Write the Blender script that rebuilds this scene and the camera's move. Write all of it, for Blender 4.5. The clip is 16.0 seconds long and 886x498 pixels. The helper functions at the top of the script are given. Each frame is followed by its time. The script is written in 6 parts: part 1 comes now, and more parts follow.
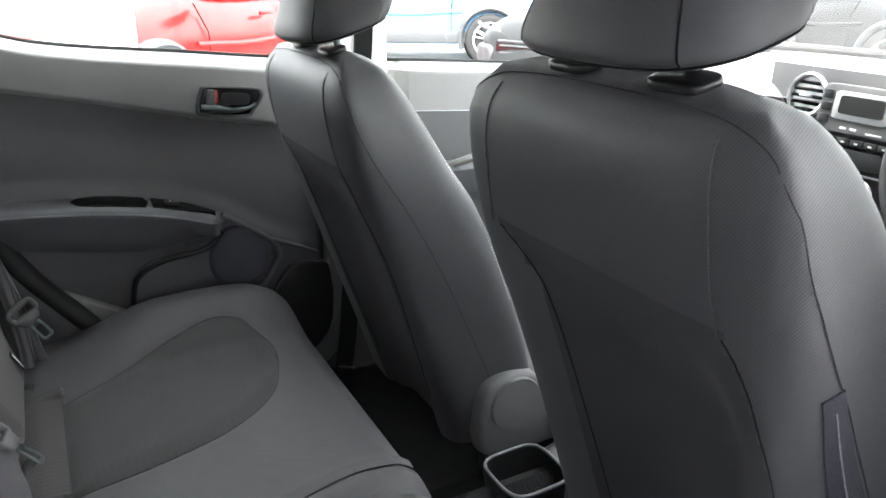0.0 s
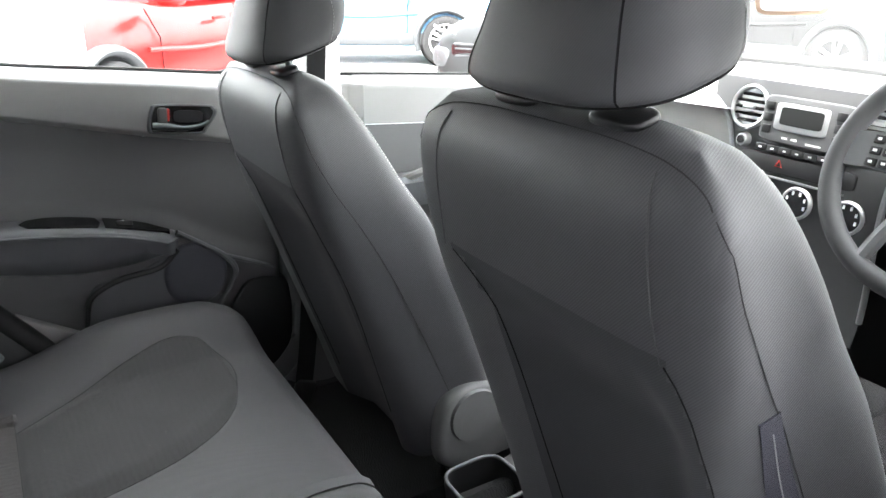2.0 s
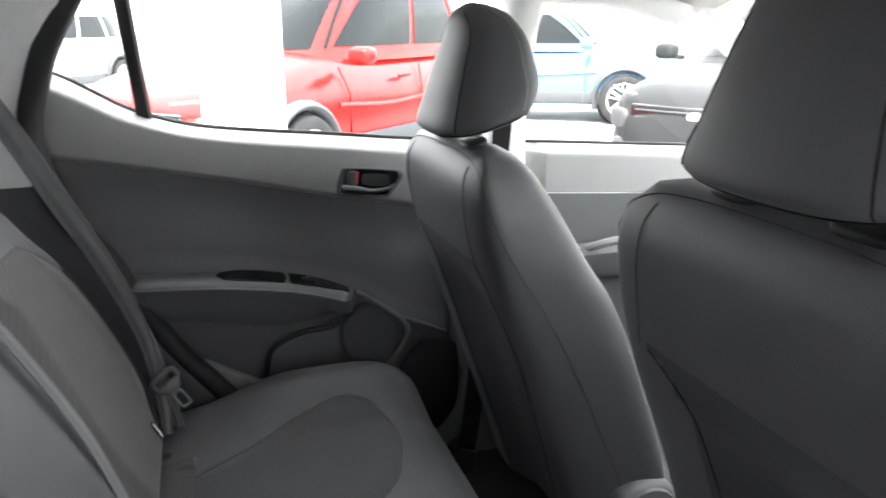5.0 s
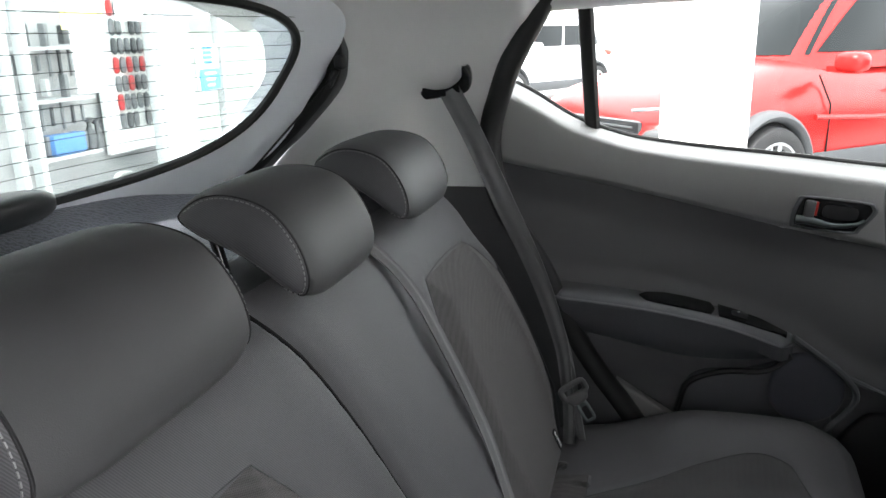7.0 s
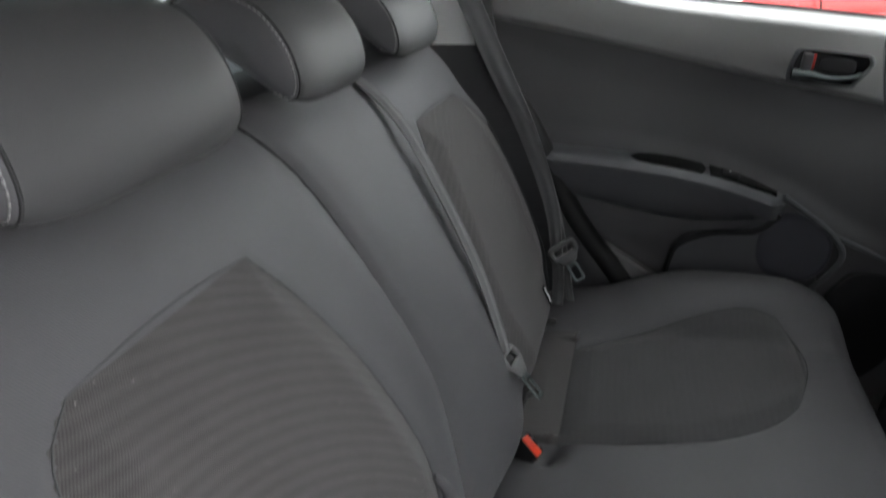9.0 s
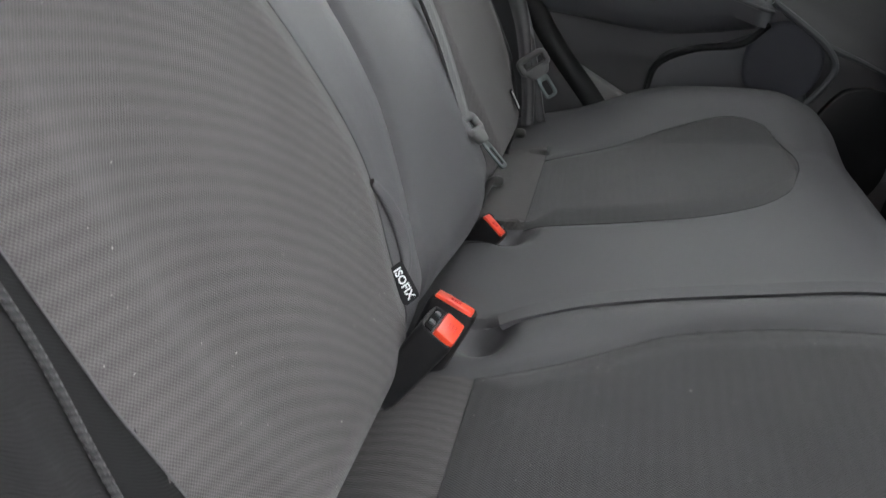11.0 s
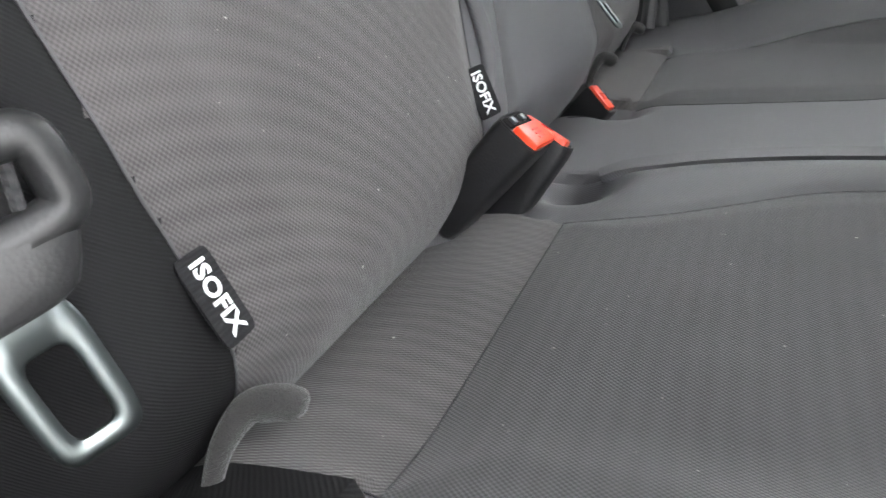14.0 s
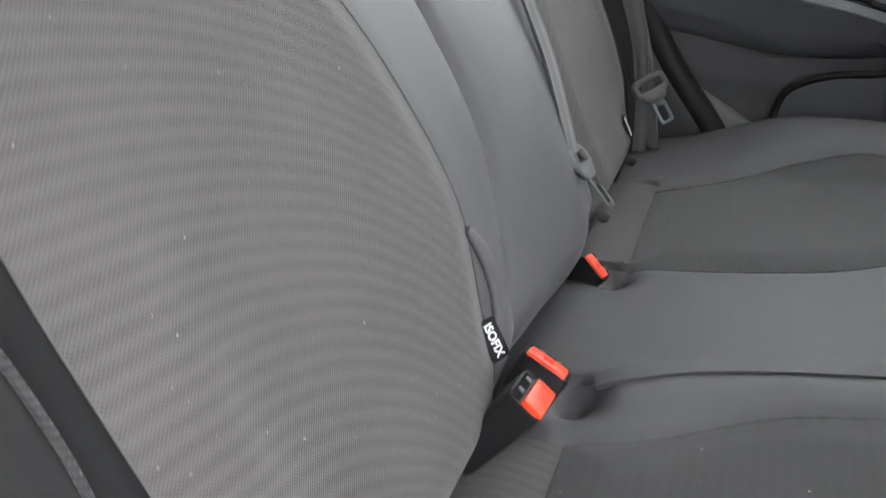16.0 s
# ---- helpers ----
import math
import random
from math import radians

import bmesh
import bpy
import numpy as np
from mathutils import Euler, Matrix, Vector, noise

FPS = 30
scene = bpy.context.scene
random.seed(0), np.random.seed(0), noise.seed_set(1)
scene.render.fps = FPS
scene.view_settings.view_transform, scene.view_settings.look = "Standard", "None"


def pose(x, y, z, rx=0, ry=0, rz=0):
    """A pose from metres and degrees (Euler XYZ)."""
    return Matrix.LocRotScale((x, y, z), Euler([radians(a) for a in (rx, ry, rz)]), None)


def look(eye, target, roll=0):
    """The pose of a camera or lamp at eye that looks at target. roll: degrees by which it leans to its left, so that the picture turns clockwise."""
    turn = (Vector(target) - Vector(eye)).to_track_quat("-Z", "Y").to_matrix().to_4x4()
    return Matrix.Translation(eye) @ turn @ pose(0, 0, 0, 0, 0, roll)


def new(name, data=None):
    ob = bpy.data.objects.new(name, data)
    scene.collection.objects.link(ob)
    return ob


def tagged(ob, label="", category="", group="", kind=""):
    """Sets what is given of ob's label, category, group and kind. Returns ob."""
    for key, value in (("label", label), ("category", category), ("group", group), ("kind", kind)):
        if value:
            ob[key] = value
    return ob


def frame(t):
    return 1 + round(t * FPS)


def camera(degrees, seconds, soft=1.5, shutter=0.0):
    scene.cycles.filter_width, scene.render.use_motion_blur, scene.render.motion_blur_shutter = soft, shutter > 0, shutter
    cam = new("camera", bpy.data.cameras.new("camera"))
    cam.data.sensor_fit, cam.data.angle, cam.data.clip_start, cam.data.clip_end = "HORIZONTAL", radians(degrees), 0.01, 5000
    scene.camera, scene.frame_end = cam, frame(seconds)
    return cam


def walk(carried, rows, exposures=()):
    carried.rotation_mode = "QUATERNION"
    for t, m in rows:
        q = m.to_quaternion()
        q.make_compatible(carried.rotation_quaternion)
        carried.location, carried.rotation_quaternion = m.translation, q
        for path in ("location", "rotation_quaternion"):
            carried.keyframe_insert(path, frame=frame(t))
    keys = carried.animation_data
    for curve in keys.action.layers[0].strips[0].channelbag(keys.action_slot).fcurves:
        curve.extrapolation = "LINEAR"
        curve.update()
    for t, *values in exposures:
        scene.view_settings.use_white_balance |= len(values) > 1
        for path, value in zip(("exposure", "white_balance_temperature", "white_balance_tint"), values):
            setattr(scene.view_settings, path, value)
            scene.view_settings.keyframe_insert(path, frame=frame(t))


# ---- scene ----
cam = camera(61.1, 16.0, soft=1.5, shutter=0.4)
METRES, EYE, TILT, LEAN, TURN = 1.04, 1.27, -20.65, -0.46, -28.01
FROM_X, FROM_Y = 0.11, -0.85
ROWS = [
    (0.0, 0.0, 0.0, 0.0, -0.0, 0.0, 0.0),
    (0.5, 0.0082, -0.008, -0.0015, -1.34, 0.02, 0.42),
    (1.0, 0.0125, -0.0059, -0.0013, -1.93, -0.04, 0.66),
    (1.5, 0.0123, -0.0068, 0.017, -2.35, -0.05, 0.91),
    (2.0, 0.0081, -0.0124, 0.0264, -2.95, -0.06, 1.22),
    (2.5, 0.01, -0.0064, 0.0277, -3.29, -0.13, 1.38),
    (3.0, 0.0054, -0.0009, 0.0329, -3.51, 2.92, 1.46),
    (3.2, 0.0044, 0.0054, 0.0337, -3.23, 4.26, 1.33),
    (5.3, -0.0270, 0.0352, 0.0689, 13.39, 3.62, -4.22),
    (5.5, -0.0288, 0.0481, 0.0709, 16.53, 3.6, -5.11),
    (6.0, -0.0257, 0.0907, 0.087, 25.04, 2.6, -7.66),
    (6.5, -0.0255, 0.0968, 0.0966, 33.37, 1.28, -10.2),
    (7.0, -0.0308, 0.0975, 0.0964, 42.2, -0.48, -12.55),
    (7.5, -0.0266, 0.1044, 0.0942, 42.48, -0.6, -12.61),
    (8.0, -0.0199, 0.1072, 0.0791, 41.86, -0.61, -12.46),
    (8.5, -0.0242, 0.1146, 0.0508, 41.41, -0.67, -12.42),
    (9.0, -0.0332, 0.1133, -0.0047, 40.77, -6.41, -12.47),
    (9.5, -0.0582, 0.1519, -0.0828, 40.0, -9.06, -12.36),
    (10.0, -0.0497, 0.2026, -0.151, 39.38, -9.2, -12.33),
    (10.2, -0.0405, 0.2172, -0.1755, 39.02, -9.02, -12.48),
    (12.3, -0.0035, 0.2190, -0.3040, 39.56, -9.11, -13.13),
    (12.5, -0.0139, 0.2361, -0.3158, 40.82, -9.43, -13.9),
    (13.0, -0.0271, 0.3051, -0.3465, 43.33, -10.29, -14.6),
    (13.5, -0.0377, 0.3331, -0.3684, 45.11, -10.86, -15.1),
    (14.0, -0.0503, 0.3328, -0.3726, 47.59, -11.45, -15.5),
    (14.5, -0.0533, 0.33, -0.3756, 48.97, -11.79, -15.56),
    (15.0, -0.0513, 0.3166, -0.3375, 48.61, -11.76, -15.51),
    (15.5, -0.0427, 0.2766, -0.2603, 48.04, -11.46, -15.14),
    (16.0, -0.0558, 0.2578, -0.2044, 47.38, -11.2, -14.77),
]
EXPOSURES = [(0.0, 4.15), (1.0, 4.25), (1.5, 4.4), (3.0, 4.5), (5.5, 3.8), (7.0, 3.45), (8.5, 3.3), (9.0, 3.45), (10.0, 3.7), (12.5, 4.6), (14.5, 4.6), (16.0, 4.55)]
walk(cam, [(t, pose(FROM_X, FROM_Y, EYE, TILT, LEAN, TURN) @ pose(METRES * x, METRES * y, METRES * z, 90 + pitch, roll, yaw)) for t, x, y, z, yaw, pitch, roll in ROWS], EXPOSURES)

# ---- world and sun: a bright overcast day ----
world = bpy.data.worlds.new("sky")
scene.world = world
world.use_nodes = True
wn, wl = world.node_tree.nodes, world.node_tree.links
sky = wn.new("ShaderNodeTexSky")
sky.sky_type = "NISHITA"
sky.sun_disc = False
sky.sun_elevation = radians(50)
sky.sun_rotation = radians(217)
sky.air_density, sky.dust_density, sky.ozone_density = 1.0, 4.0, 1.0
cloud = wn.new("ShaderNodeMixRGB")
cloud.inputs[0].default_value = 0.75
cloud.inputs[2].default_value = (9.4, 9.4, 9.35, 1)
wl.new(sky.outputs[0], cloud.inputs[1])
wl.new(cloud.outputs[0], wn["Background"].inputs[0])
wn["Background"].inputs[1].default_value = 0.15

sun_data = bpy.data.lights.new("sun", "SUN")
sun_data.energy, sun_data.angle, sun_data.color = 1.5, radians(20), (1.0, 0.98, 0.95)
sun = new("sun", sun_data)
sun.matrix_world = look((-6, -8, 12), (0, 0, 0))


# ---- materials ----
def material(name, colour, rough=0.6, metal=0.0, spec=0.5):
    m = bpy.data.materials.new(name)
    m.use_nodes = True
    b = m.node_tree.nodes["Principled BSDF"]
    b.inputs["Base Color"].default_value = (*colour, 1)
    b.inputs["Roughness"].default_value = rough
    b.inputs["Metallic"].default_value = metal
    b.inputs["Specular IOR Level"].default_value = spec
    return m


def node(m, kind, **values):
    n = m.node_tree.nodes.new(kind)
    for key, value in values.items():
        if key in n.inputs:
            n.inputs[key].default_value = value
    return n


def link(m, a, b):
    m.node_tree.links.new(a, b)


def coords(m, scale=(1, 1, 1), turn=(0, 0, 0)):
    c = node(m, "ShaderNodeTexCoord")
    k = node(m, "ShaderNodeMapping")
    k.inputs["Scale"].default_value = scale
    k.inputs["Rotation"].default_value = turn
    link(m, c.outputs["Object"], k.inputs["Vector"])
    return k.outputs["Vector"]


def vary(m, colour, amount, scale, fine=0.0, fine_scale=900):
    """Blotches at one scale and specks at a finer one, on the base colour."""
    v = coords(m)
    n1 = node(m, "ShaderNodeTexNoise", Scale=scale, Detail=4.0)
    n2 = node(m, "ShaderNodeTexNoise", Scale=fine_scale, Detail=2.0)
    link(m, v, n1.inputs["Vector"])
    link(m, v, n2.inputs["Vector"])
    lo = tuple(max(0, c * (1 - amount)) for c in colour)
    hi = tuple(min(1, c * (1 + amount)) for c in colour)
    r = node(m, "ShaderNodeMixRGB")
    r.inputs[1].default_value, r.inputs[2].default_value = (*lo, 1), (*hi, 1)
    link(m, n1.outputs["Fac"], r.inputs[0])
    out = r.outputs[0]
    if fine:
        r2 = node(m, "ShaderNodeMixRGB")
        r2.blend_type = "MULTIPLY"
        r2.inputs[0].default_value = 1.0
        ramp = node(m, "ShaderNodeMapRange")
        ramp.inputs["From Min"].default_value, ramp.inputs["From Max"].default_value = 0.3, 0.7
        ramp.inputs["To Min"].default_value, ramp.inputs["To Max"].default_value = 1 - fine, 1 + fine
        link(m, n2.outputs["Fac"], ramp.inputs["Value"])
        link(m, out, r2.inputs[1])
        link(m, ramp.outputs[0], r2.inputs[2])
        out = r2.outputs[0]
    link(m, out, m.node_tree.nodes["Principled BSDF"].inputs["Base Color"])
    return n1, n2


def relief(m, height, strength, distance=0.001):
    b = node(m, "ShaderNodeBump", Strength=strength, Distance=distance)
    link(m, height, b.inputs["Height"])
    link(m, b.outputs[0], m.node_tree.nodes["Principled BSDF"].inputs["Normal"])
    return b


def plastic(name, colour, rough, grain=0.35, scale=700, spec=0.5):
    """Moulded car plastic with a leathery grain."""
    m = material(name, colour, rough, spec=spec)
    vary(m, colour, 0.06, 9)
    v = coords(m)
    g = node(m, "ShaderNodeTexVoronoi", Scale=scale)
    link(m, v, g.inputs["Vector"])
    relief(m, g.outputs["Distance"], grain, 0.0004)
    return m


def across(m, way):
    """A coordinate that grows along one direction of the object."""
    c, d, x = node(m, "ShaderNodeTexCoord"), node(m, "ShaderNodeVectorMath"), node(m, "ShaderNodeCombineXYZ")
    d.operation = "DOT_PRODUCT"
    d.inputs[1].default_value = Vector(way).normalized()
    link(m, c.outputs["Object"], d.inputs[0])
    link(m, d.outputs["Value"], x.inputs[0])
    return x.outputs[0]


def cloth(name, colour, pitch, turn, strength=0.5, distort=0.0, sheen=0.25, rib=0.0, rib_turn=(0, 0, 0), rib_pitch=0.01, contrast=0.3, way=None, rough=0.85, spec=0.25, weft=0.0):
    """Woven upholstery: fine twill lines, with wider ribs where asked for."""
    m = material(name, colour, rough, spec=spec)
    p = m.node_tree.nodes["Principled BSDF"]
    p.inputs["Sheen Weight"].default_value = sheen
    p.inputs["Sheen Roughness"].default_value = 0.45
    v = coords(m, (1, 1, 1), turn)
    w = node(m, "ShaderNodeTexWave", Scale=0.314 / pitch, Distortion=distort, Detail=1.0)
    w.inputs["Detail Scale"].default_value = 1.5
    w.wave_profile = "SIN"
    link(m, across(m, way) if way else v, w.inputs["Vector"])
    thread = node(m, "ShaderNodeTexNoise", Scale=1500.0, Detail=2.0)
    link(m, v, thread.inputs["Vector"])
    lint = node(m, "ShaderNodeTexNoise", Scale=14.0, Detail=5.0)
    link(m, v, lint.inputs["Vector"])
    height = node(m, "ShaderNodeMath")
    height.operation = "MULTIPLY_ADD"
    height.inputs[1].default_value = 0.5
    link(m, thread.outputs["Fac"], height.inputs[0])
    link(m, w.outputs["Fac"], height.inputs[2])
    out = height.outputs[0]
    if rib:
        rv = coords(m, (1, 1, 1), rib_turn)
        r = node(m, "ShaderNodeTexWave", Scale=0.314 / rib_pitch, Distortion=0.6, Detail=1.0)
        r.inputs["Detail Scale"].default_value = 3.0
        link(m, rv, r.inputs["Vector"])
        add = node(m, "ShaderNodeMath")
        add.operation = "MULTIPLY_ADD"
        add.inputs[1].default_value = rib
        link(m, r.outputs["Fac"], add.inputs[0])
        link(m, out, add.inputs[2])
        out = add.outputs[0]
    relief(m, out, strength, 0.0012)
    lo, hi = node(m, "ShaderNodeMapRange"), node(m, "ShaderNodeMapRange")
    lo.inputs["To Min"].default_value, lo.inputs["To Max"].default_value = 1 - contrast, 1 + contrast
    link(m, out, lo.inputs["Value"])
    lo.inputs["From Max"].default_value = 1.5 + rib
    hi.inputs["To Min"].default_value, hi.inputs["To Max"].default_value = 0.86, 1.14
    link(m, lint.outputs["Fac"], hi.inputs["Value"])
    mul = node(m, "ShaderNodeMath")
    mul.operation = "MULTIPLY"
    link(m, lo.outputs[0], mul.inputs[0])
    link(m, hi.outputs[0], mul.inputs[1])
    c = node(m, "ShaderNodeMixRGB")
    c.blend_type = "MULTIPLY"
    c.inputs[0].default_value = 1.0
    c.inputs[1].default_value = (*colour, 1)
    link(m, mul.outputs[0], c.inputs[2])
    link(m, c.outputs[0], p.inputs["Base Color"])
    return m


def ribbed(name, colour, twill, turn, centre, pitch, contrast=0.55, rows=0.35, bump=0.5):
    """Seat insert cloth: a coarse broken twill crossed by wide, slightly arched rows."""
    m = material(name, colour, 0.88, spec=0.2)
    p = m.node_tree.nodes["Principled BSDF"]
    p.inputs["Sheen Weight"].default_value = 0.12
    w = node(m, "ShaderNodeTexWave", Scale=0.314 / twill, Distortion=0.0)
    link(m, across(m, turn), w.inputs["Vector"])
    w2 = node(m, "ShaderNodeTexWave", Scale=0.314 / (twill * 1.15), Distortion=0.0)
    link(m, across(m, (turn[0], -turn[1], turn[2])), w2.inputs["Vector"])
    c = node(m, "ShaderNodeTexCoord")
    ab, off = node(m, "ShaderNodeVectorMath"), node(m, "ShaderNodeVectorMath")
    ab.operation, off.operation = "ABSOLUTE", "SUBTRACT"
    off.inputs[1].default_value = centre
    link(m, c.outputs["Object"], ab.inputs[0])
    link(m, ab.outputs[0], off.inputs[0])
    r = node(m, "ShaderNodeTexWave", Scale=0.314 / pitch, Distortion=0.8, Detail=2.0)
    r.wave_type, r.rings_direction = "RINGS", "SPHERICAL"
    r.inputs["Detail Scale"].default_value = 0.6
    link(m, off.outputs[0], r.inputs["Vector"])
    lint = node(m, "ShaderNodeTexNoise", Scale=18.0, Detail=6.0)
    link(m, c.outputs["Object"], lint.inputs["Vector"])

    def mix(a, b, ka, kb):
        x, y = node(m, "ShaderNodeMath"), node(m, "ShaderNodeMath")
        x.operation, y.operation = "MULTIPLY", "MULTIPLY_ADD"
        x.inputs[1].default_value, y.inputs[1].default_value = ka, kb
        link(m, a, x.inputs[0])
        link(m, b, y.inputs[0])
        link(m, x.outputs[0], y.inputs[2])
        return y.outputs[0]
    weave = mix(w.outputs["Fac"], w2.outputs["Fac"], 0.65, 0.35)
    full = mix(weave, r.outputs["Fac"], 1.0, rows)
    relief(m, full, bump, 0.0011)
    k = node(m, "ShaderNodeMapRange")
    k.inputs["From Max"].default_value = 1.0 + 0.8 * rows
    k.inputs["To Min"].default_value, k.inputs["To Max"].default_value = 1 - contrast, 1 + contrast
    link(m, mix(weave, r.outputs["Fac"], 1.0, 0.8 * rows), k.inputs["Value"])
    tone = mix(k.outputs[0], lint.outputs["Fac"], 0.85, 0.30)
    mul = node(m, "ShaderNodeMixRGB")
    mul.blend_type = "MULTIPLY"
    mul.inputs[0].default_value = 1.0
    mul.inputs[1].default_value = (*colour, 1)
    link(m, tone, mul.inputs[2])
    # sparse pale specks of lint caught in the weave
    fluff, catch, speck = node(m, "ShaderNodeTexNoise", Scale=260.0, Detail=1.0), node(m, "ShaderNodeMapRange"), node(m, "ShaderNodeMixRGB")
    link(m, c.outputs["Object"], fluff.inputs["Vector"])
    catch.inputs["From Min"].default_value, catch.inputs["From Max"].default_value = 0.785, 0.83
    link(m, fluff.outputs["Fac"], catch.inputs["Value"])
    link(m, catch.outputs[0], speck.inputs[0])
    link(m, mul.outputs[0], speck.inputs[1])
    speck.inputs[2].default_value = (0.30, 0.29, 0.27, 1)
    link(m, speck.outputs[0], p.inputs["Base Color"])
    return m


def thin_glass(name, tint):
    """A pane: clear with a faint mirror on it."""
    m = bpy.data.materials.new(name)
    m.use_nodes = True
    n, l = m.node_tree.nodes, m.node_tree.links
    n.clear()
    out, mix = n.new("ShaderNodeOutputMaterial"), n.new("ShaderNodeMixShader")
    clear, shine = n.new("ShaderNodeBsdfTransparent"), n.new("ShaderNodeBsdfGlossy")
    clear.inputs[0].default_value = (*tint, 1)
    shine.inputs["Roughness"].default_value = 0.02
    f, p, k = n.new("ShaderNodeLayerWeight"), n.new("ShaderNodeMath"), n.new("ShaderNodeMath")
    p.operation, k.operation = "POWER", "MULTIPLY_ADD"
    p.inputs[1].default_value, k.inputs[1].default_value, k.inputs[2].default_value = 4.0, 0.75, 0.04
    f.inputs[0].default_value = 0.5
    l.new(f.outputs["Facing"], p.inputs[0])
    l.new(p.outputs[0], k.inputs[0])
    l.new(k.outputs[0], mix.inputs[0])
    l.new(clear.outputs[0], mix.inputs[1])
    l.new(shine.outputs[0], mix.inputs[2])
    l.new(mix.outputs[0], out.inputs[0])
    return m


SEAT = cloth("seat_twill", (0.041, 0.0413, 0.045), 0.0021, (0, 0, 0), 0.16, sheen=0.04, contrast=0.42, way=(-0.45, 0.68, 0.58), rough=0.56, spec=0.5)
SEAT_BENCH = cloth("bench_twill", (0.060, 0.0592, 0.0630), 0.0016, (0, 0, 0), 0.16, sheen=0.05, contrast=0.32, way=(0.35, 0.62, 0.55), rough=0.62, spec=0.42)
BOLSTER = cloth("bolster_twill", (0.0075, 0.0076, 0.008), 0.0012, (0, 0, 0), 0.18, sheen=0.0, contrast=0.4, way=(0.3, 0.5, 0.8), rough=0.8, spec=0.15)
HEAD_TWILL = cloth("headrest_twill", (0.041, 0.0413, 0.044), 0.0019, (0, 0, 0), 0.06, sheen=0.04, contrast=0.14, way=(-0.45, 0.68, 0.58), rough=0.60, spec=0.45)
TRIM_CHARCOAL = plastic("side_trim_charcoal_plastic", (0.046, 0.046, 0.048), 0.55)
INSERT_BACK = ribbed("ribbed_cloth", (0.0600, 0.0563, 0.0560), 0.0015, (-0.28, 0.75, 0.60), (0.03, 0.50, 0.50), 0.0100, 0.56, 0.32, 0.38)
INSERT_SEAT = ribbed("ribbed_cushion_cloth", (0.05, 0.0495, 0.0505), 0.0017, (0.66, 0.75, 0.05), (3.0, 0.35, 0.6), 0.0105, 0.42, 0.16, 0.30)
# seat_twill in a darker tone that paints the shade low on the front backs
SHADED_TWILL = cloth("shaded_seat_twill", (0.0345, 0.0348, 0.038), 0.0021, (0, 0, 0), 0.16, sheen=0.02, contrast=0.30, way=(-0.45, 0.68, 0.58), rough=0.65, spec=0.35)
FELT = cloth("felt", (0.026, 0.0256, 0.0245), 0.0007, (0.4, 0.4, 0.4), 0.4, distort=14, sheen=0.2)
CARPET = cloth("carpet", (0.005, 0.005, 0.0055), 0.004, (0.4, 0.4, 0.4), 0.9, distort=9, sheen=0.02)
WEBBING = cloth("belt_webbing", (0.17, 0.17, 0.172), 0.0016, (0, 0, 0), 0.3, sheen=0.10, contrast=0.15)
# darker copy of belt_webbing: paints the driver-side belt's shade; front belts share it
WEBBING_DARK = cloth("dark_and_shaded_webbing", (0.007, 0.007, 0.0075), 0.0016, (0, 0, 0), 0.2, sheen=0.05, contrast=0.15, way=(0.4, 0.2, 0.9))
SELVEDGE = cloth("webbing_edge", (0.022, 0.022, 0.023), 0.003, (0, 0, 0), 0.5, sheen=0.1, contrast=0.4, way=(0.3, 0.1, 0.95))
SEAM = material("seam_shadow", (0.004, 0.004, 0.0045), 0.9, spec=0.2)
THREAD = material("grey_thread", (0.20, 0.20, 0.20), 0.8)
PALE_THREAD = material("pale_thread", (0.42, 0.42, 0.41), 0.8)
SEAM_RIM = material("charcoal_seam_thread", (0.014, 0.014, 0.015), 0.85)
SEAM_GREY = material("grey_seam_thread", (0.05, 0.05, 0.052), 0.8)
LEATHERETTE = plastic("headrest_leatherette", (0.046, 0.046, 0.0475), 0.58, 0.16, 1300, 0.40)
DOOR_LIGHT = plastic("door_grey_plastic", (0.26, 0.258, 0.254), 0.55)
DOOR_DARK = plastic("door_charcoal_plastic", (0.094, 0.094, 0.096), 0.55)
DOOR_ARM = plastic("armrest_charcoal_plastic", (0.095, 0.098, 0.104), 0.45)
TRIM_LIGHT = plastic("pillar_grey_plastic", (0.84, 0.835, 0.82), 0.6, 0.2)
ROOF_CLOTH = cloth("headliner_cloth", (0.675, 0.6615, 0.6345), 0.002, (0, 0, 0), 0.3, distort=4, sheen=0.1)
# GRIP_PALE's plastic darkened to paint the near tongue's shade; buckle rims share it
GRIP_SHADED = plastic("shaded_tongue_plastic", (0.015, 0.015, 0.0155), 0.45, 0.2, spec=0.35)
GRIP_PALE = plastic("grey_tongue_plastic", (0.09, 0.09, 0.09), 0.45, 0.2)
BLACK_PLASTIC = plastic("black_plastic", (0.010, 0.010, 0.011), 0.42, 0.3)
GLOSS_BLACK = material("gloss_black_plastic", (0.008, 0.008, 0.009), 0.2)
RUBBER = plastic("black_rubber", (0.010, 0.010, 0.010), 0.6, 0.1)
SILVER = material("satin_silver_plastic", (0.55, 0.56, 0.57), 0.3, 0.7)
STEEL = material("belt_steel", (0.13, 0.147, 0.147), 0.36, 1.0)
RED_BUTTON = plastic("red_button_plastic", (0.75, 0.055, 0.018), 0.4, 0.1)
RED_MARK = material("red_mark", (0.6, 0.03, 0.02), 0.4)
WHITE_INK = material("white_print", (0.8, 0.8, 0.8), 0.6)
GREY_INK = material("grey_print", (0.45, 0.46, 0.47), 0.6)
LABEL_BLACK = cloth("label_black_cloth", (0.008, 0.008, 0.009), 0.001, (0, 0, 0), 0.3, sheen=0.0)
LABEL_BLUE = cloth("label_navy_cloth", (0.014, 0.014, 0.024), 0.001, (0, 0, 0), 0.3, sheen=0.1)
